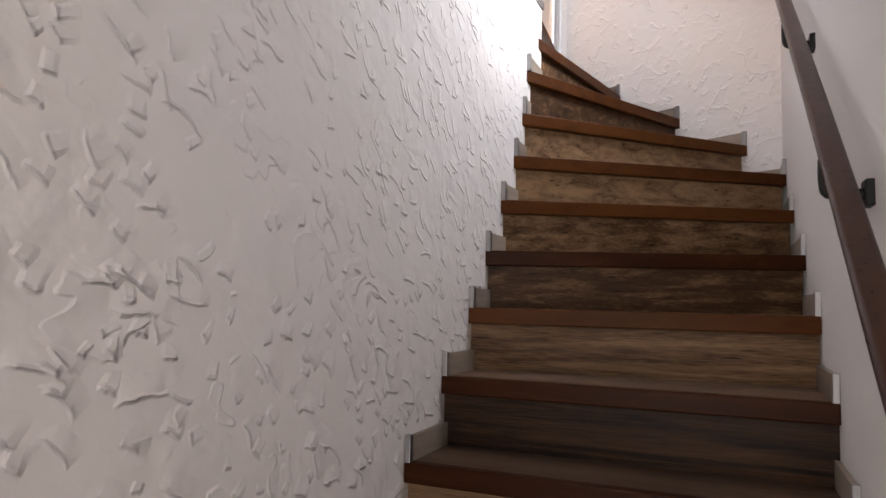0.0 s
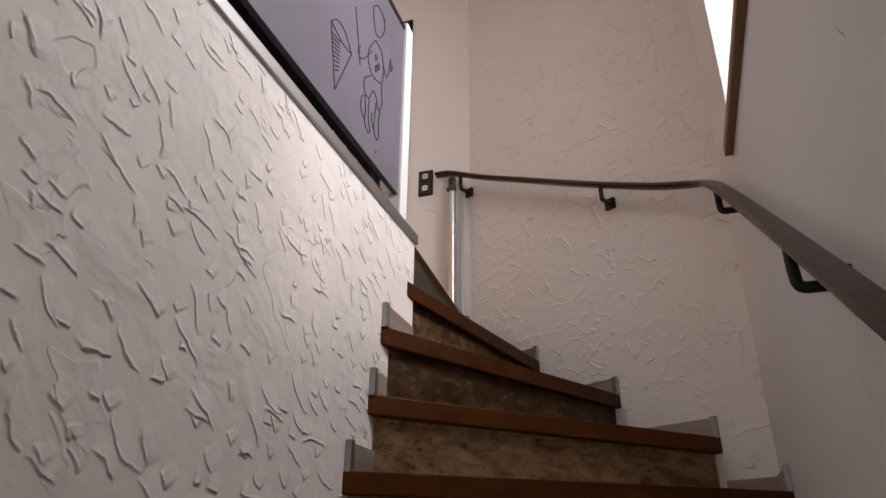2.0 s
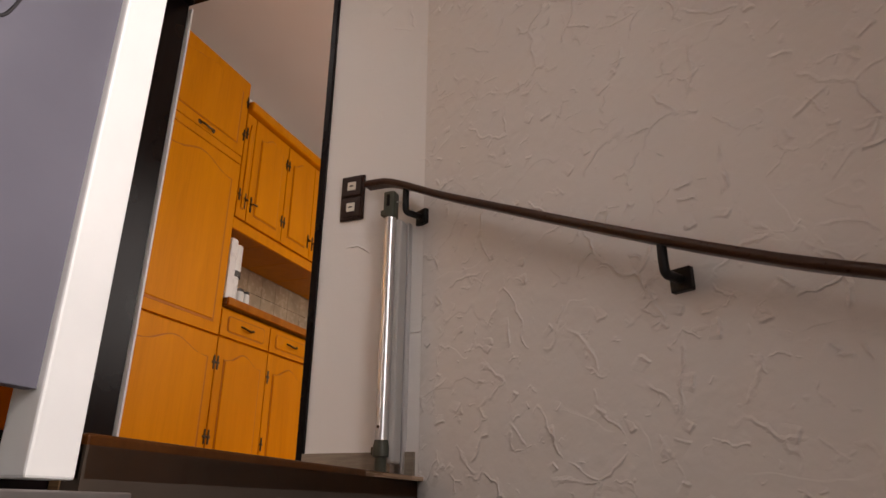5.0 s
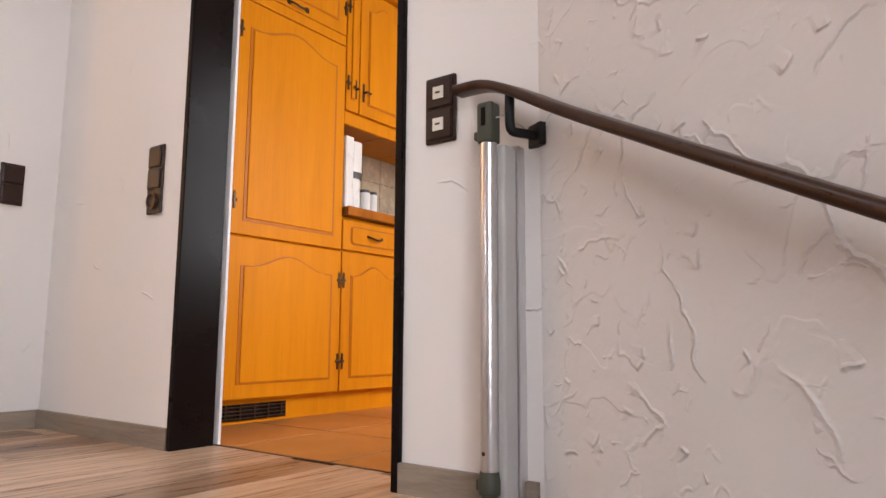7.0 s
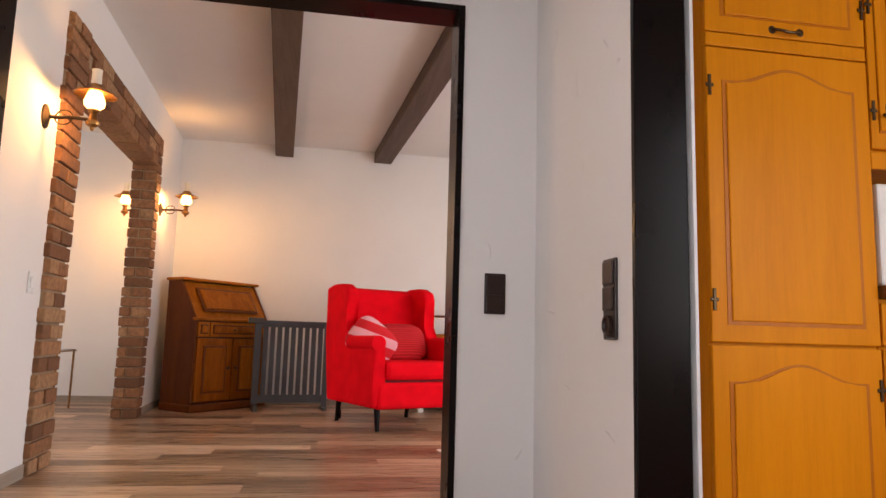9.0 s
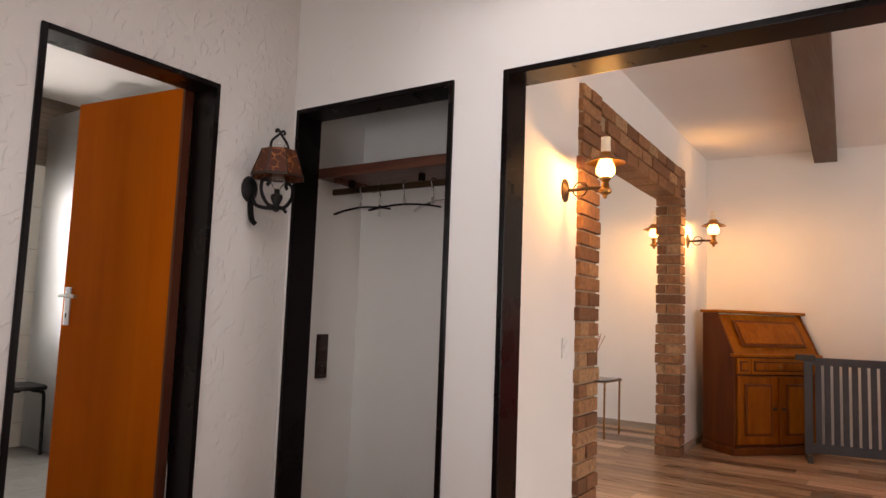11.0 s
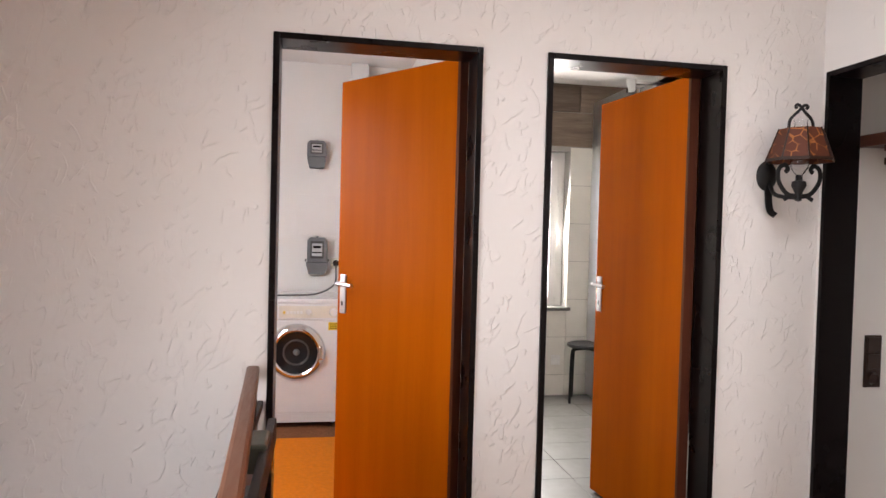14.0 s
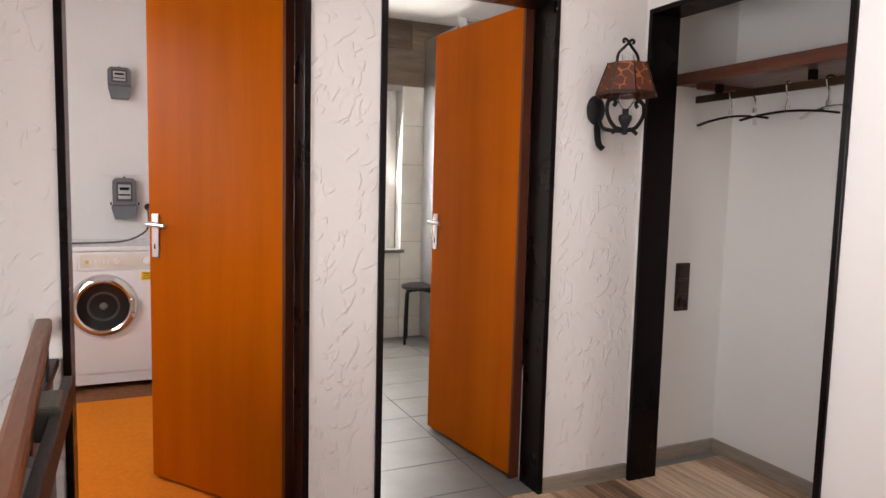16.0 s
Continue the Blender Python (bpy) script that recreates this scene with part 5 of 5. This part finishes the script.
part("rocker", box((-0.028, -0.013, -0.028), (0.028, -0.007, 0.028), bevel=0.003), M["white_plastic"], ws)
# side table in the dining room
tb = thing("glass_side_table", pose(-6.35, 1.15, F), "small glass-topped side table with thin brass legs", "side table")
part("glass_top", box((-0.2, -0.25, 0.50), (0.2, 0.25, 0.51)), M["glass"], tb)
part("rim", box((-0.21, -0.26, 0.49), (0.21, 0.26, 0.50)), M["brass"], tb)
for x in (-0.19, 0.19):
    for y in (-0.24, 0.24):
        part("leg", rod((x, y, 0), (x, y, 0.49), 0.009, seg=10), M["brass"], tb)
tw = thing("dried_twigs_in_vase", pose(-6.4, 1.2, F + 0.51), "reddish dried twigs in a small vase on the side table", "dried flowers")
part("vase", lathe([(0, 0), (0.04, 0), (0.055, 0.05), (0.03, 0.11), (0.035, 0.13), (0.028, 0.13), (0.024, 0.11), (0, 0.1)], seg=18), M["white_plastic"], tw, "", True)
rng = random.Random(4)
for k in range(9):
    a, s = rng.uniform(0, 6.28), rng.uniform(0.05, 0.16)
    top = (math.cos(a) * s, math.sin(a) * s, rng.uniform(0.35, 0.5))
    part("twig", sweep(curve([(0, 0, 0.1), (top[0] * 0.3, top[1] * 0.3, 0.25), top], 4), circle(0.003, 5)), simple("twig_red", (0.3, 0.09, 0.06), 0.8), tw)

# ---- coat recess ----
shf = thing("recess_shelf", pose(0, 0, 0), "red-brown wooden hat shelf in the coat recess", "shelf")
part("board", box((-2.745, 1.152, 4.345), (-3.088, 2.158, 4.372), bevel=0.003), M["shelf"], shf)
part("front_lip", box((-2.725, 1.152, 4.342), (-2.745, 2.158, 4.392), bevel=0.004), M["shelf"], shf)
for y in (1.25, 1.95):
    part("batten", box((-2.76, y, 4.32), (-3.06, y + 0.03, 4.345)), M["shelf"], shf)
rb = thing("clothes_rail", pose(0, 0, 0), "dark brown clothes rail under the hat shelf", "clothes rail")
part("bar", box((-2.84, 1.165, 4.276), (-2.858, 2.155, 4.306), bevel=0.003), M["bronze"], rb)
for y in (1.28, 1.72, 2.05):
    part("hanger_block", box((-2.835, y, 4.306), (-2.863, y + 0.02, 4.3445)), M["black"], rb)


def coat_hanger(y, turn, dark):
    ob = thing("coat_hanger", pose(-2.849, y, 4.306, 0, 0, turn), "chrome coat hanger with a dark bar on the clothes rail" if dark else "slim chrome coat hanger on the clothes rail", "coat hanger", "hangers on the clothes rail")
    hook = [(0, 0.012, -0.012), (0, 0.016, 0.002), (0, 0.0, 0.008), (0, -0.012, 0.0), (0, -0.008, -0.03), (0, 0, -0.045), (0, 0, -0.085)]
    part("hook", sweep(curve(hook, 4), circle(0.004, 7)), M["chrome"], ob, "", True)
    part("neck", rod((0, 0, -0.11), (0, 0, -0.08), 0.009, seg=12), M["chrome"], ob, "", True)
    arms = [(-0.2, 0, -0.125), (-0.12, 0, -0.112), (0, 0, -0.104), (0.12, 0, -0.112), (0.2, 0, -0.125)]
    part("arm", sweep(curve(arms, 5), rounded(0.018, 0.009, 0.004)), M["black"] if dark else M["chrome"], ob, "", True)


for y, t, dk_ in ((1.36, 84, True), (1.48, 40, False), (1.63, 96, True), (1.80, 62, False)):
    coat_hanger(y, t, dk_)

# ---- wrought-iron wall lamp on the landing ----
sc = thing("wrought_iron_sconce", pose(-2.285, DY, 4.2), "black wrought-iron wall lamp with a reddish patterned leather shade, unlit", "wall lamp")
part("wall_plate", turn_mesh(lathe([(0, 0.02), (0.03, 0.016), (0.042, 0.006), (0.045, 0.0)], seg=20), Matrix.Translation((0.035, 0, 0)) @ Matrix.Diagonal((1, 1, 1.3, 1)) @ Matrix.Rotation(radians(-90), 4, "X")), M["iron"], sc, "", True)
part("strap", sweep(curve([(0.03, 0.01, 0.02), (0.035, 0.014, -0.06), (0.03, 0.02, -0.13), (0.012, 0.03, -0.155)], 5), rounded(0.006, 0.03, 0.002), up=(1, 0, 0)), M["iron"], sc)
part("arm", sweep(curve([(0.03, 0.01, -0.02), (0.03, 0.05, -0.075), (0.0, 0.14, -0.09)], 5), circle(0.008, 8)), M["iron"], sc, "", True)
for s in (-1, 1):
    scroll = [(0, 0.14, -0.088), (s * 0.05, 0.14, -0.075), (s * 0.085, 0.14, -0.03), (s * 0.085, 0.14, 0.015), (s * 0.06, 0.14, 0.03), (s * 0.048, 0.14, 0.015), (s * 0.058, 0.14, 0.004)]
    part("scroll", sweep(curve(scroll, 5), rounded(0.016, 0.006, 0.002), up=(0, 1, 0)), M["iron"], sc, "", True)
    leafp = [(0, 0.14, -0.088), (s * 0.03, 0.14, -0.082), (s * 0.06, 0.14, -0.098)]
    part("leaf", sweep(curve(leafp, 4), rounded(0.016, 0.005, 0.002), up=(0, 1, 0)), M["iron"], sc, "", True)
    hoop = [(s * 0.052, 0.14, 0.165), (s * 0.045, 0.14, 0.20), (s * 0.012, 0.14, 0.232), (-s * 0.002, 0.14, 0.248), (-s * 0.018, 0.14, 0.256), (-s * 0.026, 0.14, 0.248), (-s * 0.02, 0.14, 0.242)]
    part("hoop", sweep(curve(hoop, 5), circle(0.0055, 8)), M["iron"], sc, "", True)
cm = Matrix.Translation((0, 0.14, 0))
part("candle_cup", lathe([(0, -0.105), (0.012, -0.10), (0.008, -0.085), (0.014, -0.07), (0.026, -0.045), (0.024, -0.03), (0.012, -0.025), (0.012, -0.005), (0, -0.005)], cm, seg=18), M["iron"], sc, "", True)
part("glass_bulb", lathe([(0.012, -0.005), (0.03, 0.02), (0.032, 0.06), (0.026, 0.12), (0.022, 0.19), (0.024, 0.2), (0.02, 0.19), (0.024, 0.12), (0.03, 0.06), (0.028, 0.022), (0.010, -0.003)], cm, seg=20), M["glass"], sc, "clear glass chimney", True)
shp = [(0.118, 0.045), (0.075, 0.165), (0.072, 0.165), (0.114, 0.045), (0.118, 0.045)]
part("shade", lathe(shp, cm @ Matrix.Rotation(radians(22.5), 4, "Z"), seg=8), M["shade"], sc, "reddish brown patterned leather shade")
for k in range(8):
    a = radians(22.5 + 45 * k)
    part("rib", rod((0.1185 * math.cos(a), 0.14 + 0.1185 * math.sin(a), 0.045), (0.0755 * math.cos(a), 0.14 + 0.0755 * math.sin(a), 0.166), 0.003, seg=6), M["brown_plastic"], sc)
part("lower_band", lathe([(0.1195, 0.043), (0.1165, 0.055), (0.1145, 0.055), (0.1165, 0.043), (0.1195, 0.043)], cm @ Matrix.Rotation(radians(22.5), 4, "Z"), seg=8), M["brown_plastic"], sc)

# ---- laundry ----
wm = thing("washing_machine", pose(-0.395, -0.92, F), "white front-loading washing machine with a chrome porthole", "washing machine")
part("body", box((-0.3, -0.55, 0.02), (0.3, -0.006, 0.812), bevel=0.008), M["enamel"], wm)
part("top", box((-0.302, -0.555, 0.813), (0.302, 0.004, 0.84), bevel=0.006), M["enamel"], wm)
part("front_panel", box((-0.298, -0.0055, 0.086), (0.298, 0.0, 0.697), bevel=0.004), M["enamel"], wm)
part("kick_panel", box((-0.298, -0.005, 0.022), (0.298, -0.002, 0.081), bevel=0.003), M["enamel"], wm)
cp = part("control_panel", box((-0.298, -0.005, 0.704), (0.298, 0.003, 0.808), bevel=0.004), M["enamel"], wm)
part("detergent_drawer", box((0.13, 0.002, 0.708), (0.29, 0.008, 0.803), bevel=0.003), M["enamel"], cp)
part("panel_field", box((-0.28, 0.002, 0.718), (0.115, 0.005, 0.795)), M["cream_plastic"], cp)
for k in range(6):
    part("button", box((0.075 - 0.022 * k, 0.004, 0.743), (0.09 - 0.022 * k, 0.011, 0.761), bevel=0.002), M["yellow"] if k == 0 else M["white_plastic"], cp)
for x, r in ((-0.075, 0.019), (-0.235, 0.028)):
    part("dial", turn_mesh(lathe([(0, 0.02), (r * 0.8, 0.018), (r, 0.0)], seg=20), Matrix.Translation((x, 0.004, 0.755)) @ Matrix.Rotation(radians(-90), 4, "X")), M["white_plastic"], cp, "", True)
po = Matrix.Translation((0.0, 0.0, 0.489)) @ Matrix.Rotation(radians(-90), 4, "X")
ring = part("porthole_ring", lathe([(0.136, 0.006), (0.14, 0.03), (0.15, 0.036), (0.162, 0.034), (0.178, 0.02), (0.19, 0.0), (0.11, 0.0)], po, seg=40), M["chrome"], wm, "polished chrome porthole ring", True)
part("porthole_glass", lathe([(0.0, 0.001), (0.06, 0.003), (0.11, 0.012), (0.138, 0.018)], po, seg=36), M["dark_glass"], ring, "dark porthole glass", True)
part("inner_ring", lathe([(0.074, 0.010), (0.082, 0.016), (0.088, 0.011)], po, seg=32), M["grey_plastic"], ring, "grey ring of the drum", True)
part("drum_boss", lathe([(0.0, 0.017), (0.012, 0.016), (0.02, 0.008), (0.022, 0.003)], po, seg=18), M["meter"], ring, "grey drum hub", True)
part("hinge_plate", box((-0.03, 0.0, 0.655), (0.03, 0.006, 0.675), bevel=0.003), M["chrome"], wm)
part("porthole_grip", turn_mesh(box((-0.02, 0.015, -0.045), (0.012, 0.045, 0.045), bevel=0.008), Matrix.Translation((-0.155, 0, 0.489))), M["chrome"], ring)
st = part("sticker", box((-0.27, 0.0, 0.635), (-0.205, 0.002, 0.687)), M["yellow"], wm, "yellow sticker with dark print")
for k in range(3):
    part("print_bar", box((-0.262, 0.0015, 0.674 - 0.014 * k), (-0.215, 0.003, 0.679 - 0.014 * k)), M["black"], st)
part("service_flap", box((0.17, 0.0, 0.105), (0.285, 0.003, 0.225), bevel=0.002), M["enamel"], wm)
for x in (-0.25, 0.25):
    for y in (-0.5, -0.05):
        part("foot", rod((x, y, 0), (x, y, 0.025), 0.02, seg=12), M["black"], wm)
cab = thing("power_cable", pose(0, 0, 0), "grey power cable lying on the washing machine", "cable")
part("cable", sweep(curve([(-0.12, -1.10, F + 0.846), (-0.35, -1.12, F + 0.847), (-0.5, -1.13, F + 0.853), (-0.6, -1.2, F + 0.885), (-0.65, -1.32, F + 0.93), (-0.655, -1.47, F + 1.04)], 6), circle(0.006, 7)), M["grey_plastic"], cab, "", True)
sk = thing("wall_socket", pose(-0.655, -1.5, 3.692, 0, 0, 180), "cream wall socket above the washing machine", "socket")
part("plate", box((-0.04, -0.012, -0.04), (0.04, 0, 0.04), bevel=0.004), M["cream_plastic"], sk)
part("insert", turn_mesh(lathe([(0, 0.002), (0.019, 0.002), (0.023, 0.006), (0.025, 0)], seg=18), Matrix.Translation((0, -0.012, 0)) @ Matrix.Rotation(radians(90), 4, "X")), M["brown_plastic"], sk)


def meter(x, z, h, w, share, extra):
    """A case with rounded shoulders over a terminal cover that narrows downwards; share is the cover's part of the height."""
    ob = thing("electricity_meter", pose(x, -1.5, z, 0, 0, 180), "grey electricity meter on the laundry wall" if extra else "small grey electricity meter on the laundry wall", "electricity meter", "meters on the laundry wall")
    hc, r = h * share, w / 2
    part("case", upright([(-r, hc), (r, hc), (r, h - 0.02), (r - 0.018, h), (-r + 0.018, h), (-r, h - 0.02)], -0.085, 0.0, None, 0.005), M["meter"], ob)
    cw, cb = (r * 1.1, r * 0.82) if extra else (r * 0.98, r * 0.74)
    part("terminal_cover", upright([(-cb, 0.0), (cb, 0.0), (cw, hc * 0.75), (cw, hc - 0.002), (-cw, hc - 0.002), (-cw, hc * 0.75)], -0.068, 0.0, None, 0.004), M["meter"], ob)
    bz = part("bezel", box((-w * 0.34, -0.088, hc + (h - hc) * 0.14), (w * 0.34, -0.084, hc + (h - hc) * 0.86), bevel=0.004), M["grey_plastic"], ob, "dark window frame")
    f = part("face", box((-w * 0.26, -0.0905, hc + (h - hc) * 0.24), (w * 0.26, -0.0875, hc + (h - hc) * 0.76), bevel=0.001), M["meter_face"], ob, "pale meter face")
    part("counter", box((-w * 0.2, -0.092, hc + (h - hc) * 0.56), (w * 0.2, -0.0902, hc + (h - hc) * 0.66)), M["black"], f)
    part("disc_slot", box((-w * 0.24, -0.092, hc + (h - hc) * 0.36), (w * 0.24, -0.0902, hc + (h - hc) * 0.41)), M["black"], f)
    part("seal_lug", lathe([(0, 0.012), (0.008, 0.01), (0.009, 0.0)], Matrix.Translation((0, -0.04, h - 0.001)), seg=12), M["meter"], ob)
    for sx in (-1, 1) if extra else ():
        part("seal_screw", turn_mesh(lathe([(0, 0.012), (0.009, 0.01), (0.01, 0.0)], seg=12), Matrix.Translation((sx * cw * 0.98, -0.04, hc + 0.01)) @ Matrix.Rotation(radians(90 * sx), 4, "Y")), M["grey_plastic"], ob)


meter(-0.497, 4.392, 0.198, 0.138, 0.42, False)
meter(-0.514, 3.612, 0.270, 0.142, 0.34, True)
panel = thing("wall_hatch", pose(-0.545, -1.5, 4.03), "flush white-painted hatch between the two meters", "hatch")
part("cover", box((-0.185, 0.0, -0.13), (0.185, 0.004, 0.17), bevel=0.0015), M["wall"], panel)
cpt = thing("orange_carpet", pose(0, 0, 0), "orange carpet covering the laundry floor", "carpet")
part("carpet_sheet", box((-1.175, -0.655, F - 0.012), (0.595, DY - 0.13, F + 0.001), bevel=0.003), M["orange_carpet"], cpt)
bx = thing("boxed_pipe", pose(0, 0, 0), "white boxed-in pipe in the laundry corner", "pipe casing")
part("casing", box((-0.735, -1.5, F - 0.01), (-0.86, -1.40, C - 0.003), bevel=0.003), M["white_paint"], bx)

# ---- bathroom ----
bw = tagged(new("window_2"), "white bathroom window with a dark slate sill", "", "", "structure")
for nm, lo, hi in (("frame_side", (-1.75, -1.80, 3.36), (-1.81, -1.74, 4.63)), ("frame_side", (-2.46, -1.80, 3.36), (-2.52, -1.74, 4.63)), ("frame_bottom", (-1.81, -1.80, 3.36), (-2.46, -1.74, 3.43)), ("frame_top", (-1.81, -1.80, 4.56), (-2.46, -1.74, 4.63)),
                   ("sash_side", (-2.395, -1.77, 3.43), (-2.458, -1.715, 4.56)), ("sash_side", (-1.812, -1.77, 3.43), (-1.87, -1.715, 4.56))):
    part(nm, box(lo, hi, bevel=0.005), M["white_paint"], bw)
part("sill", box((-1.73, -1.74, 3.335), (-2.545, -1.575, 3.362), bevel=0.004), M["floor_tile"], bw, "dark slate window sill")
backdrop = tagged(new("backdrop", finish("backdrop", box((-3.3, -2.6, 2.5), (-1.0, -2.58, 5.6)), M["sky_glow"])), "bright overcast outdoors behind the bathroom window", "", "", "structure")
stl = thing("black_stool", pose(-2.62, -1.40, F), "round black stool on four tubular legs", "stool")
part("seat", lathe([(0, 0.462), (0.13, 0.462), (0.15, 0.455), (0.155, 0.44), (0.14, 0.428), (0, 0.428)], seg=28), M["iron"], stl, "", True)
for k in range(4):
    a = radians(20 + 90 * k)
    part("leg", sweep(curve([(0.05 * math.cos(a), 0.05 * math.sin(a), 0.419), (0.12 * math.cos(a), 0.12 * math.sin(a), 0.415), (0.15 * math.cos(a), 0.15 * math.sin(a), 0.375), (0.16 * math.cos(a), 0.16 * math.sin(a), 0.0)], 4), circle(0.011, 8)), M["iron"], stl, "", True)
gs = thing("shower_screen", pose(0, 0, 0), "clear glass shower screen with a chrome top bar", "shower screen")
part("glass", box((-2.70, -1.58, F + 0.02), (-2.692, -0.92, 5.02)), M["frosted"], gs)
part("edge_profile", box((-2.71, -0.925, F + 0.01), (-2.684, -0.90, 5.03), bevel=0.003), M["aluminium"], gs)
part("bar", box((-2.68, -0.92, 5.035), (-3.1, -0.90, 5.06), bevel=0.003), M["chrome"], gs)
part("clamp", box((-2.72, -0.93, 4.97), (-2.66, -0.89, 5.065), bevel=0.004), M["chrome"], gs)
bs = thing("bath_socket", pose(-2.44, -1.612, 2.93, 0, 0, 180), "white socket low on the tiled bathroom wall", "socket")
part("plate", box((-0.04, -0.012, -0.04), (0.04, 0, 0.04), bevel=0.004), M["white_plastic"], bs)

# ---- laid pieces: bricks, tiles, boards ----
rng = random.Random(7)
brick_arch = tagged(new("trim_brick_arch"), "red-brown brick surround of the passage", "", "", "structure")
back = new("mortar_bed", finish("mortar_bed", box((-3.60, LY, F), (AX0 + 0.002, LY + 0.012, 4.94), box((AX1 - 0.002, LY, F), (AX1 - 0.15, LY + 0.012, 4.94), box((AX0, LY, AT), (AX1, LY + 0.012, 4.94), box((AX1, LB + 0.004, F), (AX1 + 0.006, LY + 0.01, AT), box((AX0, LB + 0.004, AT - 0.006), (AX1, LY + 0.01, AT)))))), M["mortar"]))
back.parent = brick_arch
brick_arch.matrix_world = ASKEW


def lay(lo, hi, name="brick", mat="brick", parent=None, bevel=0.005):
    return part(name, box(lo, hi, bevel=bevel), M[mat], parent)


z = F + 0.004
k = 0
while z + 0.068 < 4.95:
    j = [rng.uniform(-0.009, 0.009) for _ in range(8)]
    if k % 2:
        lay((-3.585 + j[0], LY - 0.04, z), (AX0 - 0.012 + j[4], LY + 0.03 + j[1] * 0.5, z + 0.068), parent=brick_arch)
        lay((AX1 + 0.024 + j[5] * 0.5, LB - 0.008 + j[6], z), (AX1 - 0.15 + j[2], LY + 0.03 + j[3] * 0.5, z + 0.068), parent=brick_arch)
    else:
        lay((-3.595 + j[0], LY - 0.04, z), (-3.71 + j[5], LY + 0.03 + j[1] * 0.5, z + 0.068), parent=brick_arch)
        lay((-3.722 + j[5], LY - 0.04, z), (AX0 - 0.014 + j[7], LY + 0.03 + j[4] * 0.5, z + 0.068), parent=brick_arch)
        lay((AX1 + 0.022 + j[4] * 0.5, LB + 0.075 + j[6], z), (AX1 - 0.16 + j[2], LY + 0.03 + j[3] * 0.5, z + 0.068), parent=brick_arch)
        lay((AX1 + 0.02 + j[7] * 0.5, LB - 0.012 + j[0], z), (AX1 - 0.1, LB + 0.063 + j[6], z + 0.068), parent=brick_arch)
    z += 0.0795
    k += 1
for r in range(3):
    z0 = AT - 0.012 + r * 0.089
    x = AX0 - 0.015 - (0.1 if r % 2 else 0.0)
    while x > AX1 + 0.06:
        x1 = max(x - 0.235, AX1 + 0.03)
        lay((x, LB if r == 0 else LY - 0.04, z0 + rng.uniform(-0.003, 0.003)), (x1, LY + 0.03 + rng.uniform(-0.004, 0.004), z0 + 0.080), parent=brick_arch)
        x = x1 - 0.011


def boards(parent, x0, x1, y0, y1, wide, long, seed):
    """Floor boards along y."""
    r = random.Random(seed)
    x = x0
    while x < x1 - 0.01:
        b = min(x + wide, x1)
        y = y0 - r.uniform(0, long)
        while y < y1:
            a, e = max(y, y0), min(y + long, y1)
            if e - a > 0.02:
                part("floor_board", box((x + 0.0006, a + 0.0006, F - 0.010), (b - 0.0006, e - 0.0006, F)), M["plank"], parent)
            y += long
        x = b


boards(bpy.data.objects["floor"], HX - 0.6, -0.41, DY - 0.02, KY + 0.139, 0.165, 1.28, 3)
boards(bpy.data.objects["floor_living"], LX, HX - 0.6, 0.4, 6.8, 0.165, 1.28, 5)


def tiles(parent, mat, x0, x1, y0, y1, sx, sy, z, thick, gap):
    x = x0
    while x < x1 - 0.02:
        y = y0
        while y < y1 - 0.02:
            part("tile", box((x + gap, y + gap, z - thick), (min(x + sx, x1) - gap, min(y + sy, y1) - gap, z + rng.uniform(-0.0006, 0.0006)), bevel=0.0015), M[mat], parent)
            y += sy
        x += sx


for y0, y1 in ((KY + 0.141, 4.885), (4.885, 7.0)):
    tiles(bpy.data.objects["floor_kitchen"], "terracotta", -1.98, -0.11, y0, y1, 0.42, 0.42, KF, 0.01, 0.0042)
tiles(bpy.data.objects["floor_bath"], "floor_tile", -3.1, -1.28, -1.6, DY - 0.02, 0.60, 0.30, F, 0.01, 0.0016)
bwall = bpy.data.objects["wall_bath_back"]
for k in range(-1, 6):
    z0, z1 = 2.808 + 0.3085 * k, 2.808 + 0.3085 * (k + 1)
    z0, z1 = max(z0, F), min(z1, 4.66)
    for x0, x1 in ((-2.52, -3.1), (-1.28, -1.75)) + (((-1.75, -2.13), (-2.13, -2.52)) if z0 < 3.3 else ()):
        top = min(z1, 3.336) if x0 in (-1.75, -2.13) else z1
        part("wall_tile", box((x0 - 0.0015, -1.62, z0 + 0.0015), (x1 + 0.0015, -1.611, top - 0.0015), bevel=0.001), M["bath_tile"], bwall)
for z0, z1, xs in ((4.663, 4.942, (-1.28, -2.1, -3.1)), (4.943, C, (-1.28, -1.72, -2.59, -3.1))):
    for x0, x1 in zip(xs, xs[1:]):
        part("wood_tile", box((x0 - 0.0015, -1.62, z0 + 0.0015), (x1 + 0.0015, -1.610, z1 - 0.0015), bevel=0.001), M["wood_tile"], bwall)
kside = bpy.data.objects["wall_kitchen_side"]
for k in range(3):
    for i in range(11):
        y0, z0 = 5.29 + 0.152 * i, 3.545 + 0.152 * k
        part("wall_tile", box((-2.412, y0 + 0.0015, z0 + 0.0015), (-2.402, y0 + 0.1505, z0 + 0.1505), bevel=0.0015), M["kitchen_wall_tile"], kside)
